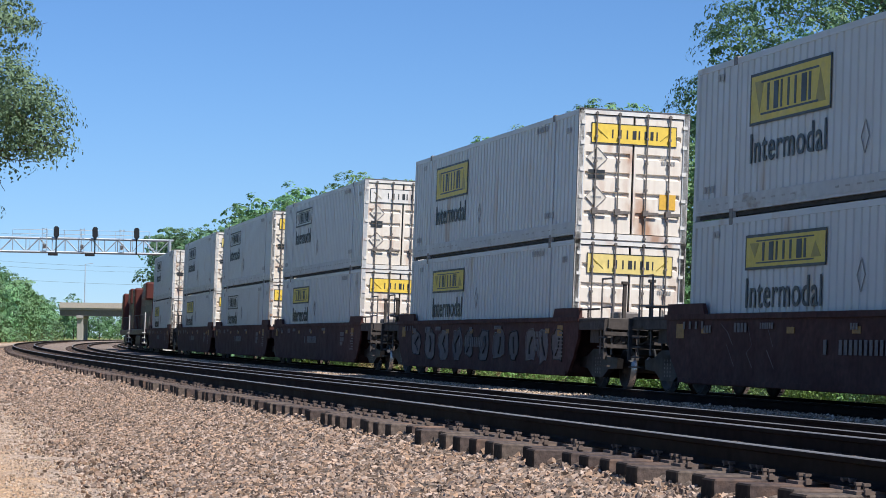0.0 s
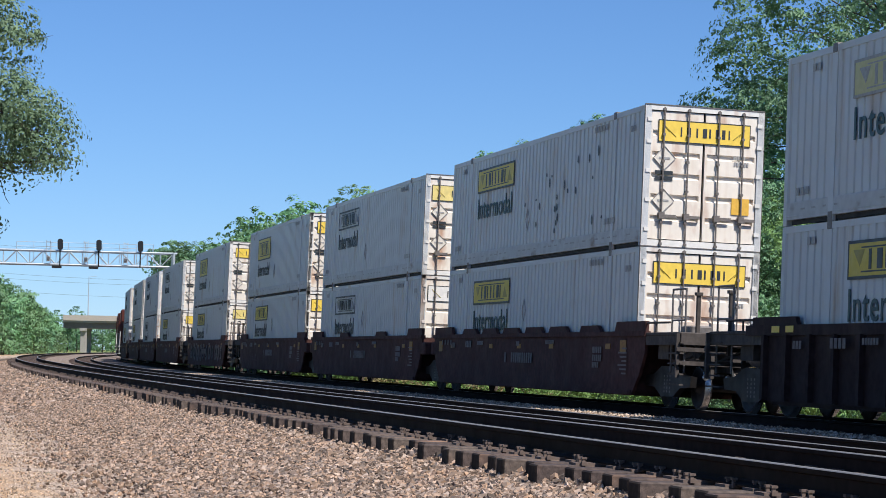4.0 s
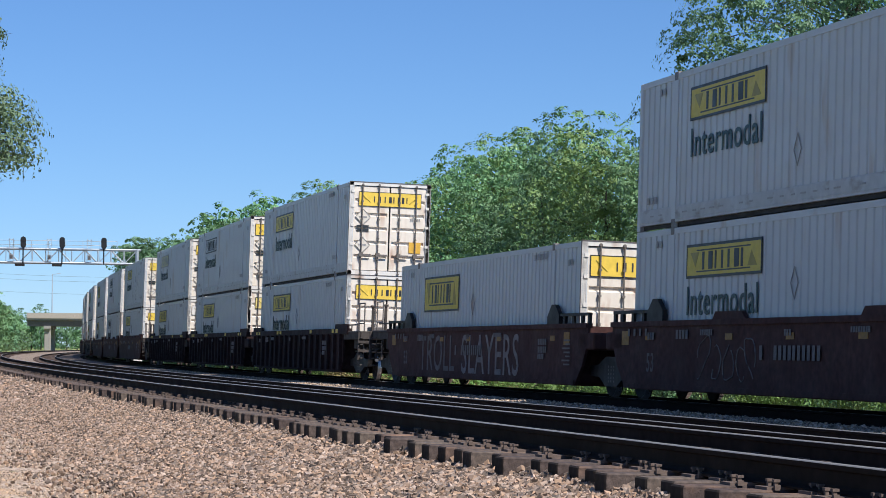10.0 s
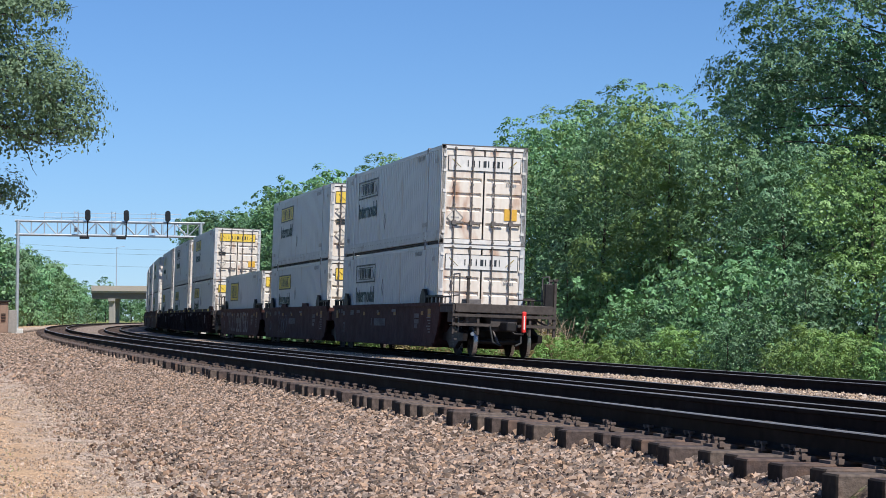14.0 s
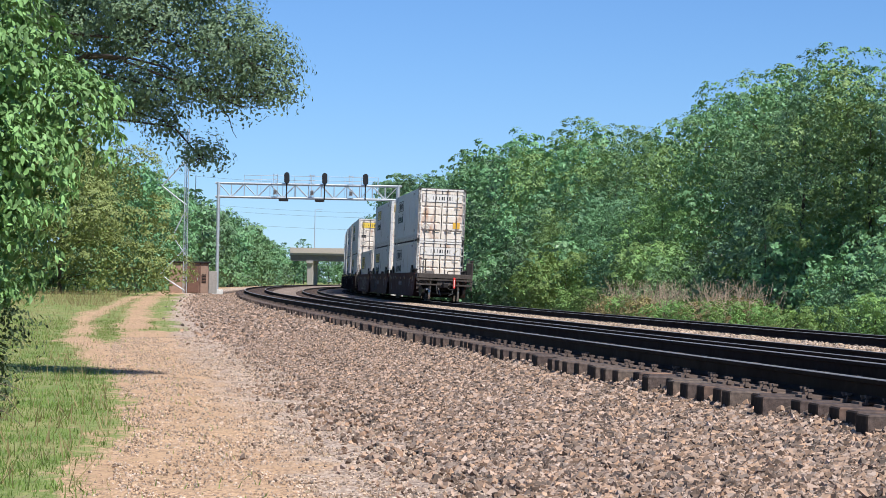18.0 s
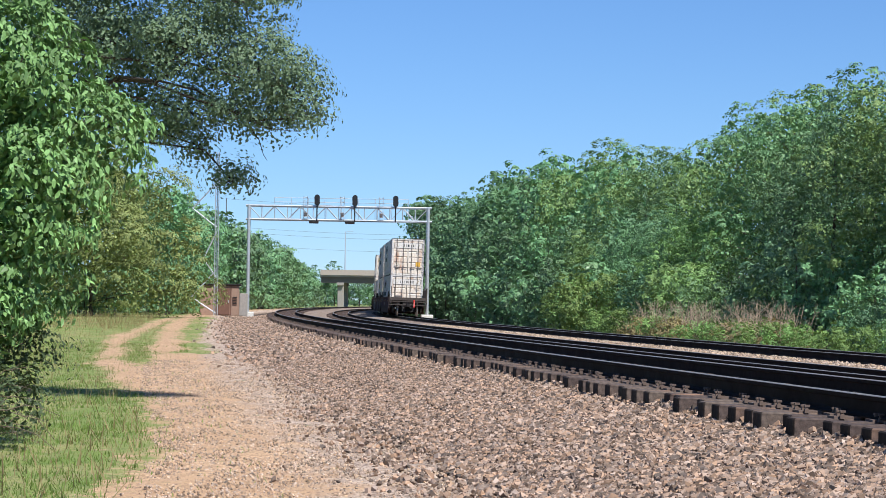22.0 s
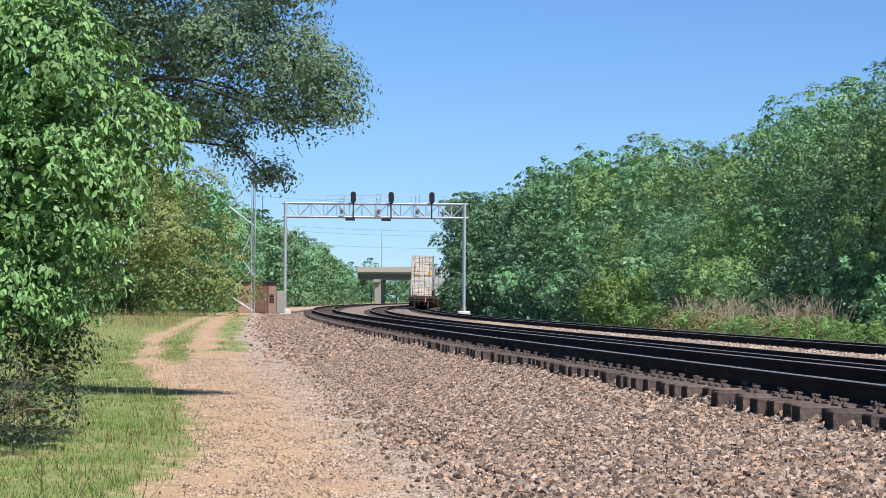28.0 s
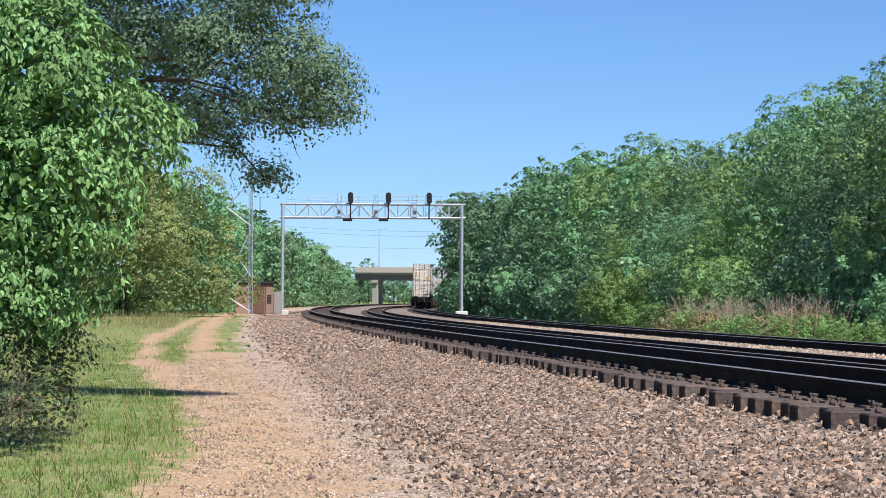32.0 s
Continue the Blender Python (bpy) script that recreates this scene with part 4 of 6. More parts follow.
def build_near_plants():
    # tall broadleaf trees right of the line, nearest to the camera
    for i, (x, y, h, w) in enumerate(((26.0, 78, 18.5, 16.6), (29.5, 68, 15.0, 14.0))):
        r = random.Random(50 + i)
        lob = [(0, 0, h * f, 0.2 * w, 0.2 * w, 0.1 * h) for f in (0.25, 0.4, 0.55, 0.7)]
        for k in range(92):
            # flat sprays in tiers, wider apart towards the top
            f = (k + 0.5) / 92
            a, q = k * 2.4 + r.uniform(-0.4, 0.4), w * r.uniform(0.06, 0.115)
            reach = (w / 2 - q) * (0.75 + 0.25 * math.sin(math.pi * min(1.0, 0.15 + 0.75 * f))) * r.uniform(0.5, 1.08)
            lob.append((reach * math.cos(a), reach * math.sin(a), h * (0.08 + 0.88 * f) - 0.08 * reach, q * 1.35, q * 1.35, q * 0.7))
        # the first tree takes the darker leaf colour for its shaded near side
        tree("tree", "tall broadleaf tree with spreading branches beside the railway", "tree", h, w, 64, 130000 if i == 0 else 56000, 0.135, LEAF["dark" if i == 0 else "green"], 50 + i,
             pose(x, y, 0.0, 0, 0, 30 * i), lobes=lob, clump=0.42, per=40, shell=0.75, radius=0.24, stir=0.4, hang=0.8, core=0.15)
    # bushy tree with large leaves left of the gravel track
    lob = [(0.7, -0.6, 1.9, 1.1, 1.1, 0.8), (0.8, -1.0, 2.7, 1.3, 1.2, 0.9), (1.2, 0.0, 3.4, 1.4, 1.3, 0.9), (0.7, -0.4, 4.2, 1.4, 1.3, 0.9), (0.1, -0.2, 4.9, 1.3, 1.2, 0.8),
           (-1.0, -1.0, 2.4, 1.5, 1.3, 1.0), (-1.0, -0.8, 3.8, 1.6, 1.4, 1.1), (-1.0, 0.0, 5.4, 1.4, 1.3, 0.9), (-1.6, 0.2, 6.2, 1.3, 1.3, 0.9), (-2.2, -1.2, 1.6, 1.3, 0.9, 0.7),
           (0.2, -1.5, 1.5, 0.9, 0.8, 0.6), (1.0, -0.9, 1.35, 0.5, 0.6, 0.35)]
    tree("tree", "bushy tree with dense drooping green leaves beside the gravel track", "tree", 7.2, 6, 10, 46000, 0.095, LEAF["near"], 61, pose(-5.39, 26.0, 0.0), lobes=nearer(lob, 0.945), shell=0.8, radius=0.11, clump=0.22, per=26, twigs=4, hang=1.3, dome=0.5, stir=0.6, core=0.2, wide=0.25, six=True)
    # low growth at its foot, its leaf colour darkened for the shade there
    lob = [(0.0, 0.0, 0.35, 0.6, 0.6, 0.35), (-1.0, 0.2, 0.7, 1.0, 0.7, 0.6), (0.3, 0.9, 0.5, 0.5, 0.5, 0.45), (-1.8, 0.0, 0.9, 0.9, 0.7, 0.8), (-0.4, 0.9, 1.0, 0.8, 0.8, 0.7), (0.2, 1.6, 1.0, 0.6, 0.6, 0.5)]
    tree("bush", "low undergrowth at the foot of the bushy tree, darkened for shade", "bush", 1.2, 3, 5, 8000, 0.055, LEAF["shade"], 65, pose(-4.55, 23.9, 0.0), lobes=lob, shell=0.2, radius=0.009, clump=0.16, per=20, twigs=4)
    # tree with grey-green leaves that hangs over the gravel track
    lob = [(1.6, 0.0, 8.0, 1.7, 1.6, 1.2), (3.0, 0.3, 7.6, 1.5, 1.5, 1.1), (4.4, 0.0, 7.4, 1.4, 1.4, 1.0), (5.5, 0.1, 6.8, 0.95, 1.1, 0.8), (2.1, -0.2, 6.3, 1.5, 1.4, 1.0), (3.4, 0.2, 6.0, 1.3, 1.3, 0.9),
           (4.7, -0.2, 5.9, 1.2, 1.2, 0.8), (5.8, 0.0, 5.6, 1.0, 1.0, 0.65), (6.4, 0.1, 5.2, 0.7, 0.8, 0.45), (6.5, 0.1, 4.75, 0.55, 0.6, 0.32), (5.6, 0.0, 4.75, 0.85, 0.8, 0.42), (4.6, 0.1, 4.9, 0.9, 0.9, 0.45),
           (3.5, 0.1, 5.0, 0.8, 0.8, 0.5), (4.7, 0.3, 4.35, 0.4, 0.4, 0.4), (5.3, 0.4, 3.75, 0.5, 0.4, 0.28), (4.0, 0.2, 4.6, 0.6, 0.6, 0.35), (0.0, 0.3, 8.8, 2.2, 1.8, 1.2), (-1.5, 0.0, 7.2, 2.2, 2.0, 1.5)]
    tree("tree", "tree with small grey-green leaves hanging over the gravel track", "tree", 9.5, 9, 12, 115000, 0.064, LEAF["grey"], 62, pose(-7.98, 38.0, 0.0), lobes=nearer([(x, y - 0.62 * (x - 3.2), z, a, 1.35 * b, c) for x, y, z, a, b, c in lob], 0.95), shell=0.35, radius=0.26, clump=0.27, per=46, twigs=8, dome=0.3, stir=0.4, core=0.1, first=0.62)
    lob = [(1.2, 0, 0.8, 1.9, 1.6, 0.9), (-1.2, 0, 1.0, 1.9, 1.6, 1.0), (2.2, 0.4, 2.0, 1.6, 1.4, 1.1), (0.4, -0.8, 2.2, 1.9, 1.5, 1.2), (-1.8, 0.2, 2.6, 1.9, 1.5, 1.2), (1.4, 0, 3.6, 1.7, 1.5, 1.1), (-0.5, 0.2, 4.0, 1.9, 1.6, 1.2),
           (0.3, 0, 5.3, 1.6, 1.4, 1.0), (-1.6, 0.2, 5.0, 1.6, 1.4, 1.1), (2.9, 0.2, 0.7, 1.1, 1.0, 0.7)]
    tree("bush", "large olive green bush beside the grassy track", "bush", 11, 12, 12, 32000, 0.17, LEAF["olive"], 63, pose(-19.6, 140.0, 0.55), lobes=[tuple(2.05 * q for q in l) for l in lob], clump=0.55, per=40, shell=0.75, twigs=2)
    tree("bush", "olive green bush at the edge of the grass", "bush", 6.2, 7.5, 12, 9000, 0.32, LEAF["olive"], 64, pose(-21.5, 154.0, 0.55, 0, 0, 150), lobes=[tuple(1.6 * q for q in l) for l in lob], clump=0.8, per=48, shell=0.65)


build_near_plants()


def grass(name, label, n, s0, s1, o0, o1, h0, h1, mat, seed):
    rng = np.random.default_rng(seed)
    s, o = s0 + (s1 - s0) * rng.random(n) ** 1.5, o1 + (o0 - o1) * rng.random(n) ** 1.3
    keep = (turf(s, o) + rng.normal(0, 0.28, n) > 0.55) & (lattice_noise(s * 1.3, o * 1.7, seed) + rng.normal(0, 0.5, n) > -0.35)
    s, o = s[keep], o[keep]
    n = len(s)
    x, y = on_line_many(s, o)
    p = np.stack([x, y, ground_z(s, o) - 0.01], -1)
    a = rng.uniform(0, 6.283, n)
    w = np.stack([np.cos(a), np.sin(a), np.zeros(n)], -1) * rng.uniform(0.004, 0.010, n)[:, None]
    h = rng.uniform(h0, h1, n)
    tip = np.stack([rng.normal(0, 0.35, n) * h, rng.normal(0, 0.35, n) * h, h], -1)
    v = np.stack([p - w, p + w, p + w * 0.6 + tip * 0.55, p + tip], 1)
    thing(name, label, "grass", kind="stuff", shape=fast(name, v.reshape(-1, 3), np.arange(4 * n).reshape(n, 4), mat))


grass("grass", "short bright green grass on the verge", 90000, 18, 80, -21, -15.0, 0.02, 0.085, LEAF["grass"], 71)
grass("far_grass", "green grass between and beside two wheel ruts", 15000, 56, 150, -24, -14.0, 0.03, 0.10, LEAF["grass"], 73)
grass("dry_grass", "tufts of dry yellow grass on the verge", 9000, 20, 130, -27, -16.2, 0.08, 0.30, LEAF["straw"], 72)
grass("tall_dry_grass", "tall tan grass along the foot of the bushes", 5000, 104, 150, -30, -17.4, 0.25, 0.6, LEAF["straw"], 74)


def build_dry_brush():
    rng = random.Random(9)
    for k in range(13):
        s, o = 75 + k * 1.75 + rng.uniform(-0.4, 0.4), 4.9 + rng.uniform(-0.5, 0.8)
        p = on_line(s, o, float(ground_z(np.array(s), np.array(o))) - 0.05)
        t = thing("dry_bush", "dead tan brushwood with bare twigs beside the tracks", "bush", pose(p.x, p.y, p.z), "dead bushes")
        sh = Shape()
        for i in range(38):
            a = Vector((rng.gauss(0, 0.35), rng.gauss(0, 0.35), 0))
            b = a + Vector((rng.gauss(0, 0.5), rng.gauss(0, 0.5), rng.uniform(0.9, 2.2)))
            sh.tube(a, b, 0.014, 0.007, 4, caps=False)
            for _ in range(2):
                c = a.lerp(b, rng.uniform(0.4, 0.9))
                sh.tube(c, c + Vector((rng.gauss(0, 0.35), rng.gauss(0, 0.35), rng.uniform(0.1, 0.6))), 0.008, 0.004, 4, caps=False)
        part("brushwood", sh, M["twig"], t)["kind"] = "stuff"
        lob = [(rng.gauss(0, 0.6), rng.gauss(0, 0.6), rng.uniform(0.3, 0.9), 0.8, 0.8, 0.5) for _ in range(5)]
        part("foliage", crown_mesh("foliage", lob, 1900, 0.12, LEAF["straw" if k % 2 == 0 else "lime"], 90 + k, 0.5, 0.3, 24, 0.5, 0.7), None, t)["kind"] = "stuff"
    # fallen twigs under the near tree left of the gravel track
    t = thing("dead_branches", "bare dead branches under the bushy tree", "branch", pose(-4.85, 23.6, 0.0))
    sh = Shape()
    for i in range(90):
        a = Vector((rng.gauss(-0.25, 0.5), rng.gauss(0.5, 0.5), rng.uniform(0, 0.7)))
        b = a + Vector((rng.gauss(0.3, 0.3), rng.gauss(0, 0.3), rng.uniform(-0.1, 0.8)))
        m = a.lerp(b, 0.5) + Vector((0, 0, 0.12))
        sh.path((a, a.lerp(m, 0.5) + Vector((rng.gauss(0, 0.04), 0, rng.gauss(0.03, 0.04))), m, m.lerp(b, 0.5) + Vector((rng.gauss(0, 0.05), 0, rng.gauss(0, 0.05))), b), 0.006, 0.002, 4)
    for i in range(7):
        a = Vector((rng.uniform(-0.5, 0.2), rng.uniform(-0.2, 0.9), rng.uniform(0.1, 0.5)))
        far_end = Vector((rng.uniform(0.6, 1.3), rng.uniform(-0.3, 0.3), rng.uniform(-0.25, 0.5)))
        sh.path([a + far_end * (j / 6) + Vector((0, rng.gauss(0, 0.02), 0.22 * math.sin(math.pi * j / 6) + rng.gauss(0, 0.035))) for j in range(7)], 0.008, 0.003, 5)
    part("brushwood", sh, M["dead_wood"], t)["kind"] = "stuff"


build_dry_brush()


# ---- signal bridge, hut, mast, overpass ----
def signal_back(y, z):
    """An oval backing plate, rounded above and below."""
    sh = Shape()
    ring = [(0.23 * math.cos(a * 0.3927), (0.24 if math.sin(a * 0.3927) >= 0 else -0.24) + 0.23 * math.sin(a * 0.3927)) for a in range(16)]
    n = len(ring)
    vs = [(x, y + p, z + q) for x in (-0.78, -0.66) for p, q in ring]
    return sh.add(vs, [(i, (i + 1) % n, n + (i + 1) % n, n + i) for i in range(n)] + [tuple(range(n)), tuple(range(n, 2 * n))])


def build_signal_bridge():
    g = thing("signal_bridge", "galvanised steel lattice signal bridge spanning three tracks", "signal bridge", line_pose(190, 0, 0.0))
    # local x along the line, y to the left
    L, R, top, low = 12.8, -2.15, 9.65, 8.52
    for y in (L, R):
        base = 0.93 if y > 0 else 0.9
        sh = Shape()
        for dx in (-0.5, 0.5):
            sh.tube((dx, y, base - 0.8), (dx, y, top + 0.05), 0.13, n=8)
        for i in range(9):
            z = base + i * 0.92
            sh.tube((-0.5, y, z), (0.5, y, z + 0.92), 0.035, n=5)
        part("post", sh, M["galv"], g)
        part("footing", Shape().box(-0.9, 0.9, y - 0.5, y + 0.5, base - 1.4, base - 0.15, bevel=0.05), M["concrete_pale"], g, "pale concrete footing")
    for dx in (-0.5, 0.5):
        for z in (top, low):
            part("chord", Shape().tube((dx, L + 0.25, z), (dx, R - 0.3, z), 0.085, n=8), M["galv"], g)
    n = 14
    for i in range(n + 1):
        y = L + (R - L) * i / n
        sh = Shape()
        for dx in (-0.5, 0.5):
            sh.tube((dx, y, low), (dx, y, top), 0.035, n=5)
            if i < n:
                y2 = L + (R - L) * (i + 1) / n
                a, b = (low, top) if i % 2 else (top, low)
                sh.tube((dx, y, a), (dx, y2, b), 0.04, n=5)
        sh.tube((-0.5, y, low), (0.5, y, low), 0.03, n=5).tube((-0.5, y, top), (0.5, y, top), 0.03, n=5)
        part("lattice_panel", sh, M["galv"], g)
    part("walkway", Shape().box(0.1, 0.9, R + 0.5, L - 0.5, low + 0.05, low + 0.09), M["galv"], g, "grey metal grating walkway")
    rail = Shape()
    for z in (top + 0.75, top + 0.4):
        rail.tube((0.95, R + 1.6, z), (0.95, L - 2.1, z), 0.022, n=5)
    for i in range(9):
        y = R + 1.6 + (L - 2.1 - R - 1.6) * i / 8
        rail.tube((0.95, y, low), (0.95, y, top + 0.75), 0.022, n=5)
    part("guard_rail", rail, M["galv"], g)
    for x_px in (7.15, 4.0, 0.6):
        head = part("signal_head", signal_back(x_px, top + 0.52), M["black"], g, "black oval signal head seen from behind")
        sh = Shape()
        for z in (top + 0.72, top + 0.3):
            sh.tube((-0.80, x_px, z), (-0.60, x_px, z), 0.15, 0.13, n=12)
        part("lamp_hood", sh, M["black"], head)
        part("signal_mast", Shape().tube((-0.6, x_px, low - 0.1), (-0.6, x_px, top + 0.9), 0.055, n=7), M["iron"], g)
    for y in (8.1, 5.05, 1.8):
        sh = Shape()
        for dy in (-0.16, 0.16):
            sh.tube((-0.62, y + dy, low), (-0.62, y + dy, top + 0.85), 0.022, n=5)
        for i in range(8):
            sh.tube((-0.62, y - 0.16, low + 0.1 + i * 0.25), (-0.62, y + 0.16, low + 0.1 + i * 0.25), 0.014, n=4)
        for z in (low + 0.25, low + 0.6, top + 0.35, top + 0.75):
            for i in range(6):
                p, q = math.pi * i / 6, math.pi * (i + 1) / 6
                sh.tube((-0.62 - 0.3 * math.sin(p), y + 0.2 * math.cos(p), z), (-0.62 - 0.3 * math.sin(q), y + 0.2 * math.cos(q), z), 0.02, n=4, caps=False)
        part("ladder_cage", sh, M["galv"], g, "grey caged ladder")
        part("relay_box", Shape().box(-0.75, -0.63, y - 0.12, y + 0.12, low + 0.25, low + 0.65, bevel=0.02), M["grey_metal"], g)
    for y in (7.4, 4.4):
        part("junction_box", Shape().box(-0.7, -0.4, y - 0.4, y + 0.4, low - 0.3, low - 0.1, bevel=0.03), M["iron"], g)


build_signal_bridge()


def build_hut():
    h = thing("equipment_hut", "small tan metal signal equipment hut beside the tracks", "hut", line_pose(165, -13.9, 0.62))
    part("body", Shape().box(-1.3, 1.3, -1.0, 1.75, 0, 2.15, bevel=0.02), M["hut_tan"], h)
    part("roof", Shape().box(-1.45, 1.45, -1.15, 1.9, 2.15, 2.27, bevel=0.03), M["iron"], h, "flat dark roof")
    dr = part("door", Shape().box(-1.35, -1.3, -0.35, 0.45, 0.08, 1.95, bevel=0.008), M["hut_brown"], h, "brown steel door")
    part("door_handle", Shape().box(-1.39, -1.35, -0.28, -0.24, 0.9, 1.1), M["galv"], dr)
    part("trim", Shape().box(-1.34, -1.3, 0.5, 0.58, 0.0, 2.15).box(-1.34, -1.3, -0.47, -0.40, 0.0, 2.15), M["hut_brown"], h)
    vt = part("vent", Shape().box(-1.33, -1.3, -0.85, -0.55, 0.75, 1.35), M["iron"], h)
    for i in range(5):
        part("slat", Shape().box(-1.345, -1.33, -0.84, -0.56, 0.79 + i * 0.11, 0.83 + i * 0.11), M["hut_brown"], vt)
    part("cabinet", Shape().box(-0.9, -0.2, -1.62, -1.03, 0.0, 1.6, bevel=0.02), M["concrete"], h, "grey side cabinet")


def build_mast():
    m = thing("radio_mast", "slender grey lattice radio mast with side braces", "mast", line_pose(160, -14.45, 0.6))
    for a in range(3):
        x, y = 0.14 * math.cos(a * 2.094), 0.14 * math.sin(a * 2.094)
        part("leg", Shape().tube((x, y, -0.2), (x, y, 11.5), 0.03, n=6), M["galv"], m)
    sh = Shape()
    for i in range(26):
        for a in range(3):
            p, q = a * 2.094, (a + 1) * 2.094
            sh.tube((0.14 * math.cos(p), 0.14 * math.sin(p), i * 0.44), (0.14 * math.cos(q), 0.14 * math.sin(q), i * 0.44 + 0.44), 0.012, n=4, caps=False)
    part("lattice", sh, M["galv"], m)
    for z, y in ((3.2, 1.7), (5.9, 0.9), (9.4, 1.7)):
        part("brace", Shape().tube((0, 0, z), (0, y, z - 1.9), 0.05, n=6).tube((0, y, z - 1.9), (0, 0, z - 3.2 if z > 4 else 0.2), 0.05, n=6), M["galv"], m)


M["parapet"] = paint("parapet", (0.42, 0.36, 0.30), 0.85, spread=0.12, fine=3, coarse=0.3)


def build_overpass():
    o = thing("overpass", "distant concrete road overpass above the railway", "bridge", line_pose(600, 0, 0))
    part("deck", Shape().box(-6, 6, -160, 34.5, 8.4, 9.2), M["concrete"], o)
    part("parapet", Shape().box(-6.3, -6.0, -160, 34.5, 8.9, 10.3), M["parapet"], o, "tan concrete parapet")
    part("parapet", Shape().box(6.0, 6.3, -160, 34.5, 8.9, 10.3), M["parapet"], o, "tan concrete parapet")
    for x in (-5, -2.5, 0, 2.5, 5):
        part("girder", Shape().box(x - 0.2, x + 0.2, -160, 34.5, 6.9, 8.4), M["grey_metal"], o, "dark steel girder")
    for y in (29.3, -14, -50):
        for x in (-4.2, 4.2):
            part("pier", Shape().box(x - 0.8, x + 0.8, y - 0.8, y + 0.8, -1, 6.9, bevel=0.1), M["concrete"], o)
        part("pier_cap", Shape().box(-5.8, 5.8, y - 0.9, y + 0.9, 6.2, 6.95, bevel=0.05), M["concrete"], o)


def build_far_lines():
    for k, (y, z0) in enumerate(((20, 23.5), (22, 22.0), (40, 33.0), (42, 18.5))):
        sh = Shape()
        sh.path([(-60 + i * 10, 700 + y, z0 + 0.0006 * (-60 + i * 10) ** 2) for i in range(13)], 0.035, n=4)
        pl = thing("power_line", "thin dark overhead power line on wooden poles far beyond the overpass", "power line", group="power lines")
        part("wire", sh, M["wire_grey"], pl)
        for x in (-60, 60):
            part("pole", Shape().tube((x, 700 + y, -1), (x, 700 + y, z0 + 2.4), 0.2, 0.12, n=8), M["bark"], pl)
    lamp = thing("street_lamp", "tall grey lamp mast standing on the overpass", "street lamp", pose(-17.1, 605.5, 9.2))
    part("pole", Shape().tube((0, 0, 0), (0, 0, 11.5), 0.16, 0.09, n=8), M["galv"], lamp)
    part("lamp_arm", Shape().tube((0, 0, 11.4), (1.6, 0, 11.7), 0.05, n=6), M["galv"], lamp)
    part("lamp_head", Shape().box(1.4, 2.1, -0.15, 0.15, 11.6, 11.75, bevel=0.03), M["galv"], lamp)


build_far_lines()
build_hut()
build_mast()
build_overpass()

# ---- train ----
BOX_L, BOX_W, BOX_H = 16.15, 2.59, 2.896
TRAIN = []   # thing, distance of its middle behind... ahead of the last box's rear end, height above the rails


def word_mesh(text, size, mat):
    cu = bpy.data.curves.new("word", "FONT")
    cu.body, cu.size, cu.extrude, cu.offset, cu.resolution_u = text, size, 0.004, 0.004, 3
    cu.space_character = 1.07
    ob = bpy.data.objects.new("word", cu)
    scene.collection.objects.link(ob)
    me = bpy.data.meshes.new_from_object(ob.evaluated_get(bpy.context.evaluated_depsgraph_get()))
    bpy.data.objects.remove(ob)
    me.materials.clear()
    me.materials.append(mat)
    return me


WORD = {k: word_mesh("Intermodal", 0.66, M[k]) for k in ("mark_dark", "mark_green")}


def side_panel():
    """A corrugated long side, from end post to end post, facing +y, with its outer face at y = 0."""
    sh = Shape()
    prof = []
    x, end, pitch = -BOX_L / 2 + 0.16, BOX_L / 2 - 0.16, 0.29
    count = int((end - x) / pitch)
    pitch = (end - x) / count
    for i in range(count):
        a = x + i * pitch
        prof += [(a, 0.0), (a + pitch - 0.11, 0.0), (a + pitch - 0.085, -0.022), (a + pitch - 0.025, -0.022)]
    prof.append((end, 0.0))
    z0, z1 = 0.40, BOX_H - 0.11
    vs = [(p[0], p[1], z) for z in (z0, z1) for p in prof]
    n = len(prof)
    sh.add(vs, [(i, i + 1, n + i + 1, n + i) for i in range(n - 1)])
    return sh


def door_leaf():
    """A door leaf 1.14 wide, with pressed-in bands, facing -x, hung at y from 0 to 1.14."""
    sh = Shape()
    z0, z1 = 0.16, BOX_H - 0.12
    prof = [(0.0, z0)]
    for i in range(1, 6):
        z = z0 + (z1 - z0) * i / 6
        prof += [(0.0, z - 0.075), (0.05, z - 0.045), (0.05, z + 0.035), (0.0, z + 0.05)]
    prof.append((0.0, z1))
    n = len(prof)
    rows = [(0.0, 0.0), (0.05, 0.0), (0.07, 1.0), (1.07, 1.0), (1.09, 0.0), (1.14, 0.0)]
    vs = [(p[0] * k, y, p[1]) for y, k in rows for p in prof]
    sh.add(vs, [(a * n + i, a * n + i + 1, (a + 1) * n + i + 1, (a + 1) * n + i) for a in range(len(rows) - 1) for i in range(n - 1)])
    sh.box(0.055, 0.075, 0, 1.14, z0, z1)
    return sh


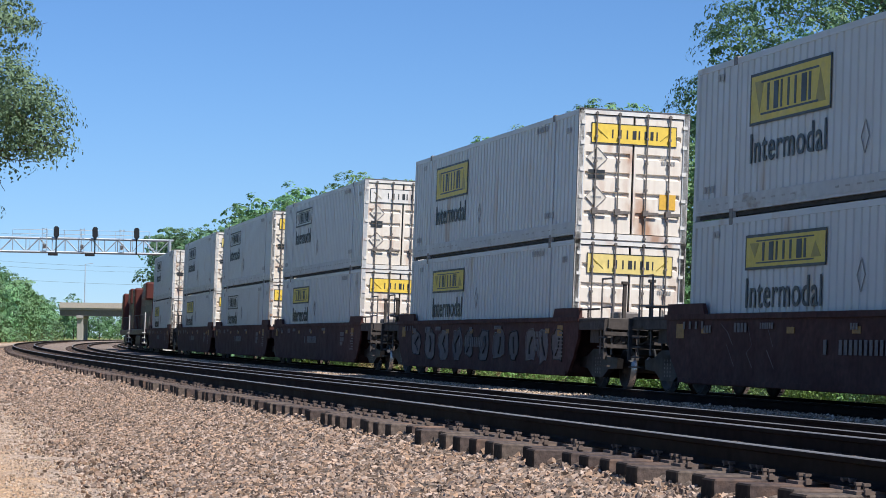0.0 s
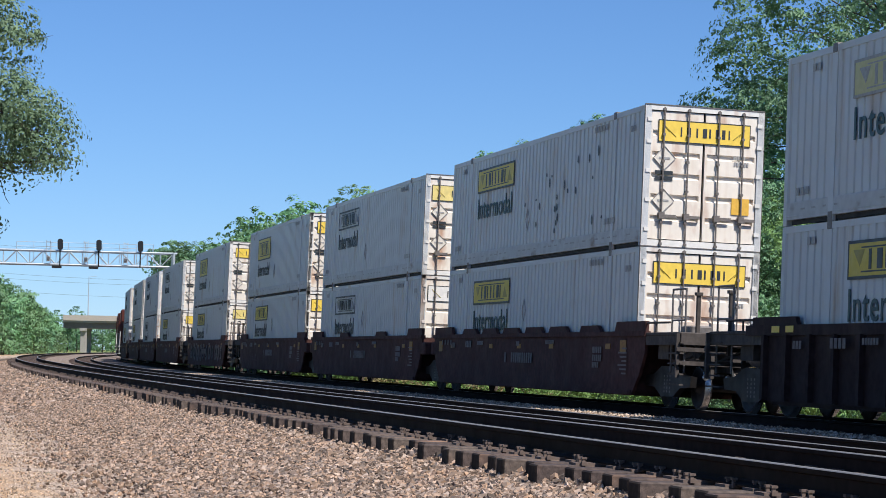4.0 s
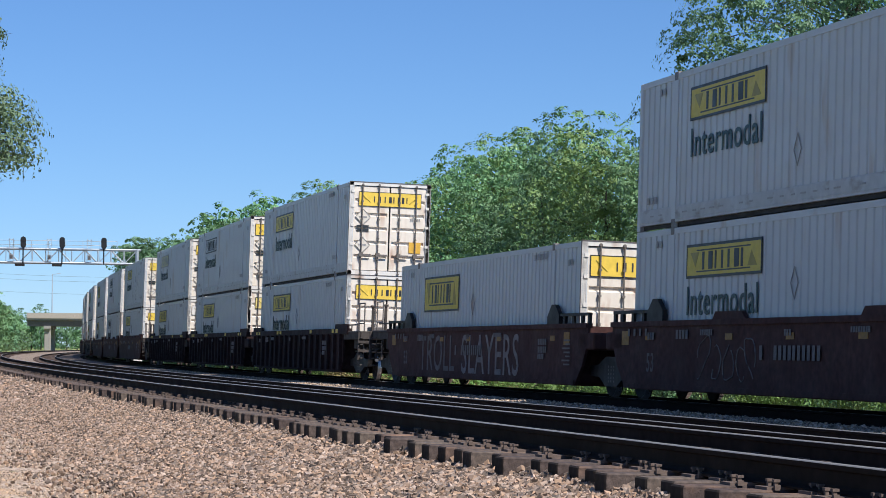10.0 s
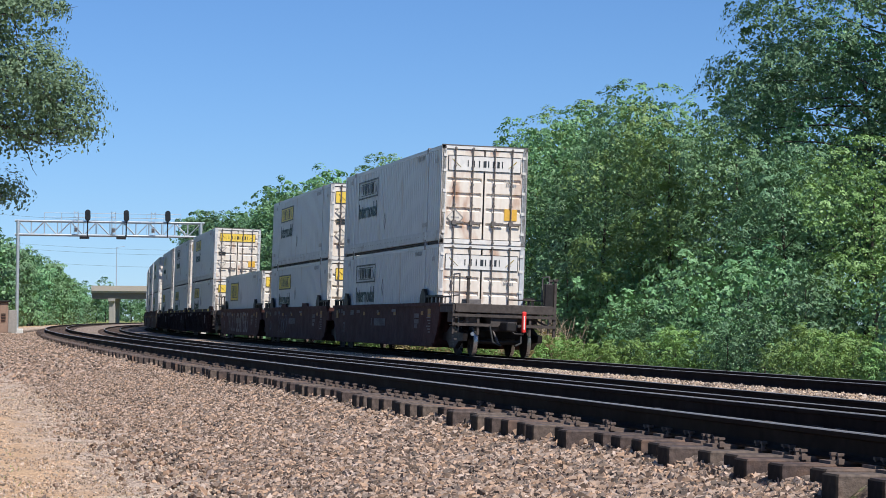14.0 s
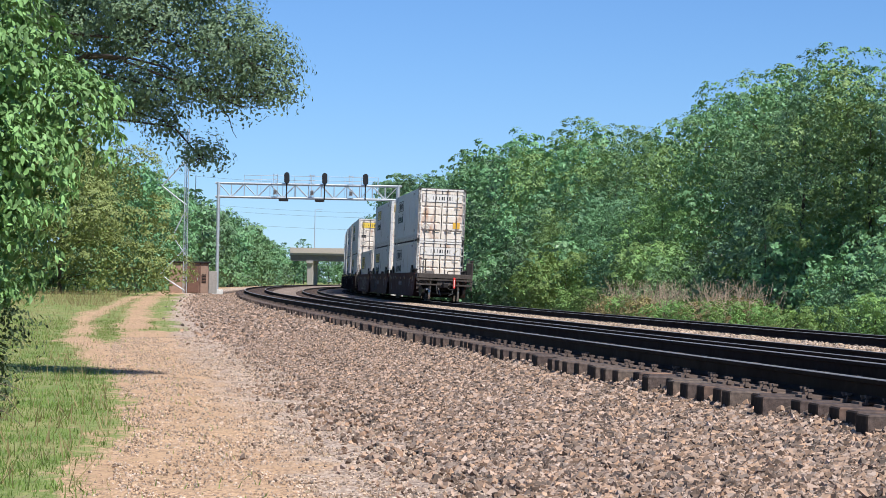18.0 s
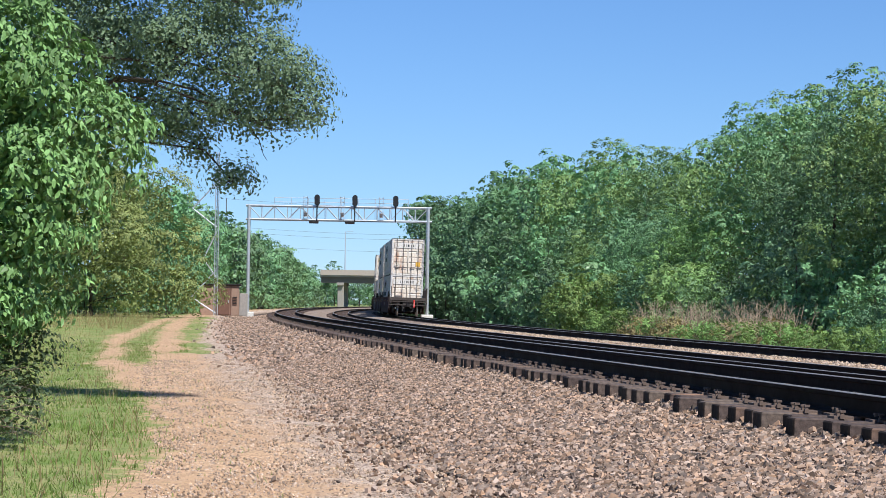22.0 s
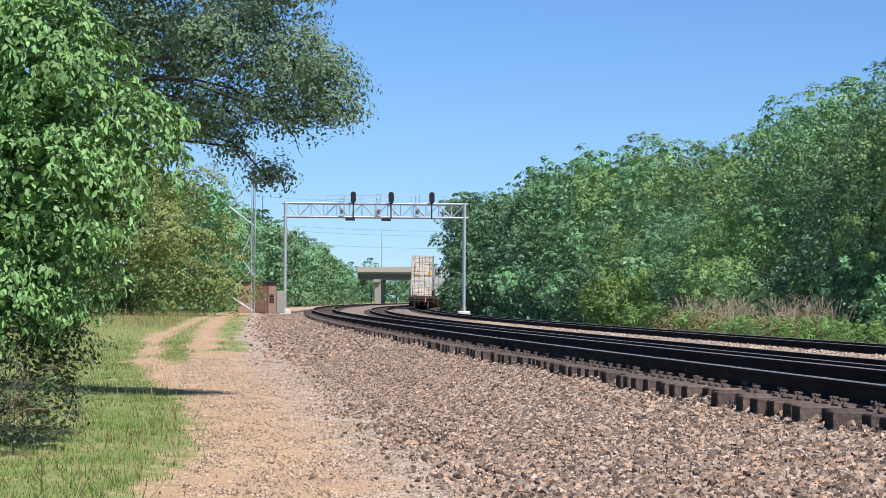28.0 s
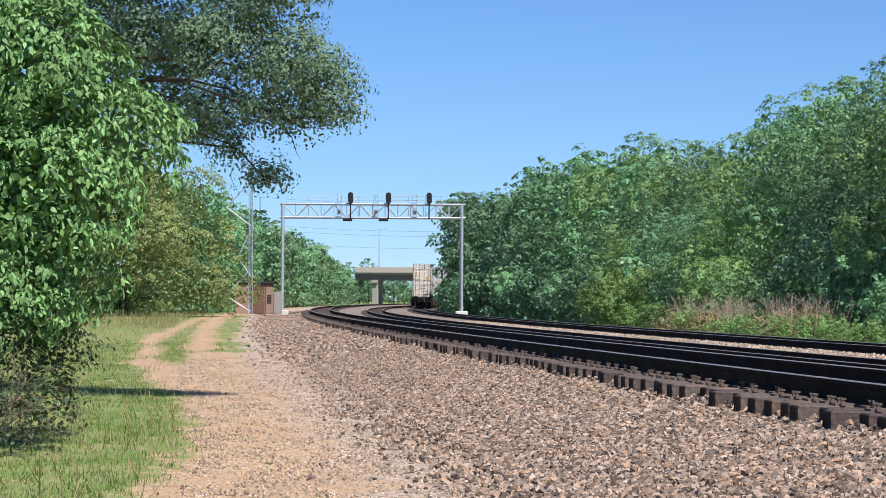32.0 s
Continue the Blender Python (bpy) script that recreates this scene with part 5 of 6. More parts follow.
def make_box(side_logo, door_logo, word, seed, tall=False):
    """A domestic container, its base at z = 0, rear doors at -x."""
    rng = random.Random(seed)
    c = thing("shipping_container", "x", "container", group="containers on the train")
    hl, hw = BOX_L / 2, BOX_W / 2
    part("side_panel", BOX_MESH["side"], None, c, "corrugated white side panel", pose(0, hw - 0.012, 0))
    part("side_panel", BOX_MESH["side"], None, c, m=pose(0, -hw + 0.012, 0, 0, 0, 180))
    part("roof", BOX_MESH["roof"], None, c)
    part("front_wall", BOX_MESH["front"], None, c)
    for y, turn in ((hw - 0.04, 0), (-hw + 0.04, 180)):
        br = part("bottom_rail", BOX_MESH["rail"], None, c, m=pose(0, y, 0, 0, 0, turn))
        part("seal_strip", BOX_MESH["underframe"], None, br, "recessed underframe strip, black for the shade below the rail")
    part("top_rail", BOX_MESH["top_rail"], None, c, m=pose(0, hw - 0.04, BOX_H - 0.115))
    part("top_rail", BOX_MESH["top_rail"], None, c, m=pose(0, -hw + 0.04, BOX_H - 0.115))
    for x in (-hl + 0.08, hl - 0.08):
        for y in (-hw + 0.07, hw - 0.07):
            part("corner_post", BOX_MESH["post"], None, c, m=pose(x, y, 0))
    for x in (-6.1, 6.1):
        for y in (hw, -hw):
            lp = part("lift_post", BOX_MESH["lift"], None, c, m=pose(x, y, 0, 0, 0, 0 if y > 0 else 180))
            for z in (0.0, BOX_H - 0.13):
                part("corner_casting", BOX_MESH["casting"], None, lp, "dark steel lifting casting", pose(0, 0, z))
    part("door_frame", BOX_MESH["door_frame"], None, c)
    part("door_edge", BOX_MESH["door_edge"], None, c, "dark strip round the edge of the door end")
    # dark strips stand in for the shadow between doors and frame posts
    for y in (-1.176, 1.176):
        part("door_seal", BOX_MESH["door_seal"], None, c, "dark strip for the shadow gap beside the door", pose(0, y, 0))
    for y, t in ((-1.165, 0), (0.025, 0)):
        d = part("door", BOX_MESH["door"], None, c, "white ribbed door with rust stains", pose(-hl + 0.03, y, 0))
        for yy in (0.33, 0.86):
            part("lock_rod", BOX_MESH["rod"], None, d, "dark vertical lock rod", pose(0, yy, 0))
    # marks on the side that faces the gravel track
    yk = hw + 0.004
    x1 = hl - 2.75
    w, h, zt = 3.5, 0.92 if tall else 0.62, BOX_H - (0.40 if tall else 0.36)
    if side_logo != "none":
        sh = Shape()
        if side_logo != "white":
            sh.box(x1 - w, x1, 0, 0.006, zt - h, zt, 0)
        for a, b, e, f in ((0, w, h - 0.05, h), (0, w, 0, 0.05), (0, 0.04, 0, h), (w - 0.04, w, 0, h), (0.5, w - 0.5, h * 0.17, h * 0.21), (0.5, w - 0.5, h * 0.79, h * 0.83)):
            sh.box(x1 - b, x1 - a, 0.0, 0.010, zt - f, zt - e, 1)
        for i, bw in enumerate((0.10, 0.2, 0.08, 0.09, 0.09, 0.22, 0.10)):
            a = 0.78 + i * 0.30
            sh.box(x1 - a - bw, x1 - a, 0, 0.011, zt - h * 0.76, zt - h * 0.24, 1)
        sh.prism([(x1 - 0.2, zt - 0.15), (x1 - 0.62, zt - 0.15), (x1 - 0.45, zt - h + 0.2)], 0.009, Matrix.Identity(4), 2)
        sh.prism([(x1 - w + 0.2, zt - h + 0.15), (x1 - w + 0.62, zt - h + 0.15), (x1 - w + 0.45, zt - 0.2)], 0.009, Matrix.Identity(4), 2)
        part("side_sign", sh, [M["yellow_pale" if side_logo == "pale" else "yellow_side_shaded"], M["mark_pale" if side_logo == "pale" else "mark_dark"], M["sign_olive" if side_logo == "yellow" else "mark_pale"]], c, "yellow sign panel with a dark border and plain bars" if side_logo == "yellow" else "white sign panel with a dark border and plain bars", pose(0, yk, 0))
    if word:
        part("lettering", WORD[word], None, c, "dark letters reading Intermodal", Matrix.Translation((x1, yk, zt - h - 0.66)) @ Euler((radians(90), 0, radians(180))).to_matrix().to_4x4() @ Matrix.Diagonal((1.08, 1.14, 1.0, 1)))
    sh = Shape()
    for x, z, n in ((hl - 0.55, 0.5, 3), (hl - 1.1, BOX_H - 0.35, 2), (-hl + 2.5, 0.55, 4), (-hl + 3.4, BOX_H - 0.3, 5), (-hl + 0.9, BOX_H - 0.5, 2)):
        for i in range(n):
            sh.box(x - i * 0.2 - 0.12, x - i * 0.2, 0, 0.006, z, z + 0.13)
    for i in range(34):
        if rng.random() < 0.75:
            x = -hl + 0.7 + i * 0.44
            sh.box(x, x + rng.uniform(0.12, 0.26), 0.001, 0.005, 0.25, 0.28)
    part("small_lettering", sh, M["mark_pale"], c, "small unreadable grey marks", pose(0, yk, 0))["kind"] = "stuff"
    dia = Shape()
    q = 0.27
    for a in range(4):
        p0 = (math.cos(a * 1.5708) * q * 0.55, math.sin(a * 1.5708) * q)
        p1 = (math.cos((a + 1) * 1.5708) * q * 0.55, math.sin((a + 1) * 1.5708) * q)
        dia.tube((p0[0], 0.0, p0[1]), (p1[0], 0.0, p1[1]), 0.010, n=4)
    part("placard_holder", dia, M["mark_pale"], c, "diamond placard frame", pose(hl - 7.6, yk, 1.0 if seed % 2 else 1.72))
    # marks on the doors
    xk = -hl + 0.022
    sh = Shape()
    kind = {"yellow": 0, "white": 2}[door_logo]
    wide = 2.0 if door_logo == "yellow" and seed % 3 else 2.2
    sh.box(xk - 0.012, xk, -wide / 2, wide / 2, 2.16, 2.60, kind)
    for a, b, e, f in ((-wide / 2, wide / 2, 2.59, 2.608), (-wide / 2, wide / 2, 2.152, 2.17), (-wide / 2, -wide / 2 + 0.015, 2.16, 2.6), (wide / 2 - 0.015, wide / 2, 2.16, 2.6)):
        sh.box(xk - 0.016, xk, a, b, e, f, 1)
    for i, bw in enumerate((0.03, 0.08, 0.035, 0.09, 0.035, 0.085, 0.07, 0.03)):
        a = 0.52 - i * 0.14 - (0.06 if i > 1 else 0)
        sh.box(xk - 0.018, xk, a - bw, a, 2.28, 2.47, 1)
    for y, q in ((wide / 2 - 0.12, 1), (-wide / 2 + 0.12, -1)):
        # a slanting stroke at each end of the sign
        sh.tube((xk - 0.014, y, 2.50), (xk - 0.014, y - q * 0.26, 2.27), 0.009, n=4, k=3)
        sh.tube((xk - 0.014, y, 2.50), (xk - 0.014, y - q * 0.12, 2.36), 0.009, n=4, k=3)
    part("door_sign", sh, [M["yellow" if seed % 5 else "yellow_door_pale"], M["mark_dark"], M["door_frame"], M["sign_olive"]], c, "yellow sign across the doors with plain dark bars" if door_logo == "yellow" else "white sign across the doors with plain dark bars")
    for z in ([1.82, 0.95] if seed % 2 and seed != 29 else [] if seed == 28 else [0.78]):
        part("placard_holder", BOX_MESH["diamond"], None, c, "diamond placard frame on the door", pose(xk - 0.02, 0.85, z))
    part("warning_label", Shape().box(xk - 0.012, xk, -1.02, -0.64, 0.74, 1.08), M["orange"], c, "orange warning label")
    if seed % 2 and seed != 29:
        part("data_plate", Shape().box(xk - 0.012, xk, 0.66, 1.04, 1.36, 1.44).box(xk - 0.012, xk, 0.66, 1.04, 1.48, 1.56), M["mark_dark"], c, "dark data plate")
    sh = Shape()
    for i in range(6):
        sh.box(xk - 0.010, xk, -0.98 + i * 0.055, -0.945 + i * 0.055, 1.75, 1.83)
        sh.box(xk - 0.010, xk, -0.90 + i * 0.045, -0.87 + i * 0.045, 1.88, 1.95)
    part("number_lettering", sh, M["mark_pale"], c, "small unreadable number bars")["kind"] = "stuff"
    return c


BOX_MESH = {}


def prepare_box_meshes():
    hl, hw = BOX_L / 2, BOX_W / 2
    B = BOX_MESH
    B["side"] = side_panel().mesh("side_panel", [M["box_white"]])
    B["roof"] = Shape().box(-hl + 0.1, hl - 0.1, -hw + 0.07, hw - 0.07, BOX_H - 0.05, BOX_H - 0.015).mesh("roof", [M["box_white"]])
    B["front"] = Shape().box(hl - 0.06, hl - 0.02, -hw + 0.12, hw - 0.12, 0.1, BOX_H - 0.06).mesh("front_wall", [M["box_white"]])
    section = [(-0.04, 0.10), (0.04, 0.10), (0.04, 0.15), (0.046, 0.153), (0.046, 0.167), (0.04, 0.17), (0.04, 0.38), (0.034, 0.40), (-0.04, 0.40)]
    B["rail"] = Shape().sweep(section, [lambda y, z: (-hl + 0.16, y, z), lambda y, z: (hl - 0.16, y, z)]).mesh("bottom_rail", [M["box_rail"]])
    # recessed underframe, coloured black for the shade in the gap below the rail
    B["underframe"] = Shape().box(-hl + 0.25, hl - 0.25, -0.04, -0.02, 0.02, 0.097).mesh("seal_strip", [M["rubber"]])
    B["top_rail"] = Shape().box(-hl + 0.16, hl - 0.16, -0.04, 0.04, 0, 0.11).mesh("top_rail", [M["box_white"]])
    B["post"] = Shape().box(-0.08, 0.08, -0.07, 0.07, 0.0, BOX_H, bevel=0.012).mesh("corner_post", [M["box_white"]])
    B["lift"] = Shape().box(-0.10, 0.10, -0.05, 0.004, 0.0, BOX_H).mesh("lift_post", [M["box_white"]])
    B["casting"] = Shape().box(-0.09, 0.09, -0.10, 0.012, 0.0, 0.16, bevel=0.01).mesh("corner_casting", [M["rod"]])
    f = Shape().box(-hl, -hl + 0.07, -hw, -hw + 0.115, 0, BOX_H).box(-hl, -hl + 0.07, hw - 0.115, hw, 0, BOX_H)
    f.box(-hl, -hl + 0.07, -hw, hw, 0.0, 0.14).box(-hl, -hl + 0.07, -hw, hw, BOX_H - 0.10, BOX_H)
    for y in (-hw + 0.10, hw - 0.10):
        for z in (0.35, 0.95, 1.55, 2.15, 2.6):
            f.box(-hl - 0.02, -hl + 0.05, y - 0.05, y + 0.05, z - 0.04, z + 0.04)
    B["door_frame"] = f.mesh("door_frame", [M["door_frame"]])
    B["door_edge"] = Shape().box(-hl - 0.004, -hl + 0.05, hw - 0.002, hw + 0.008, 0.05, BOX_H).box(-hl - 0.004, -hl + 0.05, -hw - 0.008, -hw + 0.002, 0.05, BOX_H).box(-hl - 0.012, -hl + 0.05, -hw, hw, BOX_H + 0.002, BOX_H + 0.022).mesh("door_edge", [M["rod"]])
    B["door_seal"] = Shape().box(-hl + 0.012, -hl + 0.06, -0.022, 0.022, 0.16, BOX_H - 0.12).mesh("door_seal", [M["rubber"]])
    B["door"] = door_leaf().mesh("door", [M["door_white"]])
    r = Shape().tube((-0.05, 0, 0.04), (-0.05, 0, BOX_H - 0.04), 0.019, n=7)
    for z in (0.06, 0.5, 1.15, 1.75, 2.3, BOX_H - 0.08):
        r.box(-0.07, 0.0, -0.032, 0.032, z - 0.025, z + 0.025)
    r.box(-0.09, -0.04, -0.30, 0.03, 0.60, 0.66).box(-0.10, -0.0, -0.06, 0.06, 0.57, 0.70)
    B["rod"] = r.mesh("lock_rod", [M["rod"]])
    dm = Shape()
    for a in range(4):
        dm.tube((0, math.cos(a * 1.5708) * 0.24, math.sin(a * 1.5708) * 0.24), (0, math.cos((a + 1) * 1.5708) * 0.24, math.sin((a + 1) * 1.5708) * 0.24), 0.008, n=4)
    dm.add([(0.006, math.cos(a * 1.5708) * 0.24, math.sin(a * 1.5708) * 0.24) for a in range(4)], [(0, 1, 2, 3)], 1)
    dm.box(-0.004, 0.004, -0.12, 0.12, -0.02, 0.02)
    B["diamond"] = dm.mesh("placard_holder", [M["mark_pale"], M["mark_faint"]])


prepare_box_meshes()


def wheel_mesh():
    prof = [(0.02, 0.11), (0.10, 0.11), (0.13, 0.05), (0.30, 0.015), (0.37, 0.07), (0.405, 0.075), (0.42, 0.06), (0.42, -0.03), (0.445, -0.036), (0.445, -0.056), (0.37, -0.05), (0.12, -0.06), (0.02, -0.06)]
    n, sh = 20, Shape()
    vs = [(r * math.cos(6.2832 * i / n), y, r * math.sin(6.2832 * i / n)) for r, y in prof for i in range(n)]
    sh.add(vs, [(a * n + i, a * n + (i + 1) % n, (a + 1) * n + (i + 1) % n, (a + 1) * n + i) for a in range(len(prof) - 1) for i in range(n)], smooth=True)
    for i in range(len(sh.f)):
        if i // n in (5, 6, 7):
            sh.k[i] = 1
    return sh.mesh("wheel", [M["iron"], M["wheel_steel"]])


def truck_parts(car, x, label=""):
    """A two-axle truck under x, its frames and wheels as parts of the car."""
    for side in (-1, 1):
        m = pose(x, side * 1.02, 0)
        out = [(-1.35, 0.62), (-1.3, 0.42), (-0.75, 0.40), (-0.35, 0.22), (0.35, 0.22), (0.75, 0.40), (1.3, 0.42), (1.35, 0.62), (0.8, 0.66), (0.35, 0.82), (-0.35, 0.82), (-0.8, 0.66)]
        fr = part("side_frame", Shape().prism(out, 0.13 * side, Matrix.Identity(4)), M["iron"], car, m=m)
        sp = Shape()
        for dx in (-0.16, 0.0, 0.16):
            for z in range(5):
                sp.tube((dx, 0.07 * side, 0.30 + z * 0.075), (dx, 0.07 * side, 0.34 + z * 0.075), 0.07, n=8)
        part("springs", sp, M["grey_metal"], fr)
    for dx in (-0.89, 0.89):
        for side in (-1, 1):
            part("wheel", WHEEL, None, car, m=pose(x + dx, side * 0.76, 0.42, 0, 0, 0 if side > 0 else 180))
        part("axle", Shape().tube((x + dx, -0.75, 0.42), (x + dx, 0.75, 0.42), 0.08, n=8), M["iron"], car)
    part("bolster", Shape().box(x - 0.25, x + 0.25, -1.15, 1.15, 0.5, 0.75, bevel=0.03), M["iron"], car)


WHEEL = wheel_mesh()


def well_side(ribbed, rng):
    """The outline of one long side of a well, x along the car."""
    h = 8.45
    sh = Shape()
    if ribbed:
        sh.prism([(-h, 0.55), (-h + 0.25, 0.26), (h - 0.25, 0.26), (h, 0.55), (h, 1.42), (-h, 1.42)], -0.06, Matrix.Identity(4))
        sh.box(-h - 0.7, h + 0.7, -0.12, 0.05, 1.38, 1.56)
        for i in range(18):
            x = -h + 0.2 + i * (2 * h - 0.4) / 17
            sh.prism([(x - 0.055, 0.28), (x + 0.055, 0.28), (x + 0.055, 1.39), (x - 0.055, 1.39)], 0.10, Matrix.Identity(4))
    else:
        out = [(-h - 0.55, 1.46), (-h - 0.5, 1.05), (-h - 0.2, 0.62), (-h + 0.25, 0.22), (h - 0.25, 0.22), (h + 0.2, 0.62), (h + 0.5, 1.05), (h + 0.55, 1.46)]
        sh.prism(out, -0.06, Matrix.Identity(4))
        sh.box(-h - 0.55, h + 0.55, -0.10, 0.045, 1.40, 1.50)
        sh.box(-h + 0.25, h - 0.25, -0.10, 0.03, 0.22, 0.31)
    return sh


WELL_SIDE = {k: well_side(k, random.Random(1)).mesh("well_side", [M["well_dark" if k else "well_brown"]]) for k in (False, True)}


def make_well(ribbed, front_coupled, rear_coupled, graffiti, seed, peaked=False):
    """One unit of a well car; local x forwards, z from the rail tops."""
    rng = random.Random(seed)
    kind = "dark ribbed" if ribbed else "dark brown smooth-sided"
    c = thing("well_car", kind + (" well car unit with pale graffiti" if graffiti else " well car unit carrying containers"), "rail car", group="well car units of the train")
    body = M["well_dark" if ribbed else "well_brown"]
    part("well_side", WELL_SIDE[ribbed], None, c, m=pose(0, 1.42, 0))
    part("well_side", WELL_SIDE[ribbed], None, c, m=pose(0, -1.42, 0, 0, 0, 180))
    part("well_floor", Shape().box(-8.1, 8.1, -1.36, 1.36, 0.20, 0.30), body, c)
    for sx, coupled in ((1, front_coupled), (-1, rear_coupled)):
        end = 11.75 if coupled else 9.7
        sh = Shape()
        a, b = (8.3, end) if sx > 0 else (-end, -8.3)
        if coupled:
            a, b = (8.3, 11.0) if sx > 0 else (-11.0, -8.3)
            sh.box(a, b, -1.42, 1.42, 1.40, 1.47, bevel=0.015)
            sh.box(a, b, -0.38, 0.38, 0.72, 1.40)
            for y in (-1.36, 1.36):
                sh.box(a, b, y - 0.05, y + 0.05, 1.22, 1.40)
            sh.box(sx * 9.6 - 0.3, sx * 9.6 + 0.3, -1.25, 1.25, 0.95, 1.3)
        else:
            sh.box(a, b, -0.5, 0.5, 0.75, 1.15, bevel=0.03)
            sh.box(sx * 8.9 - 0.5, sx * 8.9 + 0.5, -1.42, 1.42, 0.95, 1.30, bevel=0.03)
        part("end_platform", sh, M["end_grey"] if coupled else body, c)
        part("end_wall", Shape().box(sx * 8.25 - 0.05, sx * 8.25 + 0.05, -1.36, 1.36, 0.3, 1.45), body, c)
        for y in (1.36, -1.36):
            if peaked:
                # a gabled guide plate with a rail on short posts towards the end
                part("corner_guide", Shape().prism([(-0.42, 1.46), (0.42, 1.46), (0.42, 1.66), (0.12, 1.92), (-0.12, 1.92), (-0.42, 1.70)], 0.09, Matrix.Identity(4)), M["iron"], c, m=pose(sx * 6.6, y - 0.02, 0))
                rl = Shape().box(min(sx * 6.9, sx * 9.0), max(sx * 6.9, sx * 9.0), y - 0.03, y + 0.05, 1.66, 1.72)
                for x in (7.3, 7.9, 8.5, 8.95):
                    rl.box(sx * x - 0.06, sx * x + 0.06, y - 0.02, y + 0.04, 1.45, 1.67)
                part("guide_rail", rl, M["iron"], c)
            else:
                part("corner_guide", Shape().prism([(-0.95, 1.46), (1.05, 1.46), (1.05, 1.70), (-0.80, 1.70)] if sx > 0 else [(-1.05, 1.46), (0.95, 1.46), (0.80, 1.70), (-1.05, 1.70)], 0.08, Matrix.Identity(4)), body, c, m=pose(sx * 7.9, y - 0.02, 0))
        if coupled:
            part("coupler", Shape().box(min(sx * 11.1, sx * 11.85), max(sx * 11.1, sx * 11.85), -0.14, 0.14, 0.72, 0.98, bevel=0.03), M["iron"], c)
            truck_parts(c, sx * 9.6)
            for y in (1.3, -1.3):
                x0, x1 = sx * 10.2, sx * 10.95
                part("handrail", Shape().tube((x0, y, 0.7), (x0, y, 2.3), 0.022, n=6).tube((x1, y, 0.7), (x1, y, 2.3), 0.022, n=6)
                     .tube((x0, y, 2.3), (x1, y, 2.3), 0.022, n=6).tube((x0, y, 1.7), (x1, y, 1.7), 0.02, n=6), M["grey_metal"], c)
            for z in (0.88, 1.14):
                part("crossbar", Shape().box(sx * 11.05 - 0.02, sx * 11.05 + 0.02, -1.5, 1.5, z - 0.04, z + 0.04), M["end_grey"], c)
            for y in (-1.46, -0.75, 0.75, 1.46):
                part("end_post", Shape().box(sx * 11.0 - 0.03, sx * 11.0 + 0.03, y - 0.035, y + 0.035, 0.6, 1.44), M["end_grey"], c)
            for x, y in ((10.95, -1.48), (10.45, -1.48), (10.95, 1.05)):
                part("stand_post", Shape().box(sx * x - 0.035, sx * x + 0.035, y - 0.04, y + 0.04, 0.95, 2.22, bevel=0.01)
                     .box(sx * x - 0.06, sx * x + 0.06, y - 0.065, y + 0.065, 2.18, 2.24).box(sx * x - 0.05, sx * x + 0.05, y - 0.05, y + 0.05, 1.0, 1.12), M["end_grey"], c, "upright dark steel stand post")
            part("end_beam", Shape().box(sx * 11.02 - 0.04, sx * 11.02 + 0.04, -1.42, 1.42, 1.22, 1.46, bevel=0.012), M["end_grey"], c)
            part("deck_rail", Shape().tube((sx * 10.6, -1.42, 1.62), (sx * 10.6, -0.2, 1.62), 0.022, n=6).tube((sx * 10.6, -1.42, 1.45), (sx * 10.6, -1.42, 1.62), 0.02, n=6)
                 .tube((sx * 10.6, -0.2, 1.45), (sx * 10.6, -0.2, 1.62), 0.02, n=6), M["end_grey"], c)
            part("deck_rail", Shape().tube((sx * 8.7, 1.38, 1.66), (sx * 10.3, 1.38, 1.66), 0.022, n=6).tube((sx * 9.5, 1.38, 1.45), (sx * 9.5, 1.38, 1.66), 0.02, n=6), M["end_grey"], c)
            for y in (-1, 1):
                part("brace", Shape().tube((sx * 10.9, y * 1.3, 0.9), (sx * 10.6, y * 0.4, 1.35), 0.03, n=5), M["end_grey"], c)
                part("air_hose", Shape().tube((sx * 11.2, y * 0.45, 0.85), (sx * 11.4, y * 0.4, 0.4), 0.03, n=6).tube((sx * 11.4, y * 0.4, 0.4), (sx * 11.55, y * 0.2, 0.32), 0.03, n=6), M["rubber"], c)
            step = Shape()
            for i in range(5):
                step.box(sx * 10.75 - 0.35, sx * 10.75 + 0.35, 1.36, 1.44, 0.45 + i * 0.2, 0.48 + i * 0.2)
            part("side_ladder", step, M["end_grey"], c)
            part("brake_housing", Shape().box(sx * 10.9 - 0.09, sx * 10.9 + 0.09, -1.44, -1.16, 1.25, 2.1, bevel=0.03), M["iron"], c, "upright dark brake housing")
            part("brake_gear", Shape().tube((sx * 9.0, 0.75, 1.0), (sx * 10.4, 0.75, 1.0), 0.16, n=10).box(sx * 10.0 - 0.3, sx * 10.0 + 0.3, 0.5, 0.95, 1.34, 1.62, bevel=0.03)
                 .tube((sx * 10.9, 0.3, 0.75), (sx * 11.5, 0.25, 0.35), 0.03, n=6), M["grey_metal"], c)
            # bright disc added in place of a glint by the air hoses
            part("lamp_bracket", Shape().tube((sx * 11.17, 0.95, 0.62), (sx * 11.25, 0.95, 0.62), 0.055, n=10), M["wheel_steel"], c, "bright disc for the glint beside the air hoses")
        elif sx < 0:
            truck_parts(c, -9.75)
    refl = Shape().box(-0.16, 0.16, 0, 0.008, 0, 0.11).mesh("reflector", [M["yellow" if ribbed else "amber"]])
    for x in (-7.6, -7.0, -3.2, 2.6, 3.2, 7.2, 7.8) if ribbed else (-6.6, -2.4, 0.3, 2.9, 6.9):
        part("reflector", refl, None, c, m=pose(x, 1.47 if ribbed else 1.425, 1.43 if ribbed else 1.14))
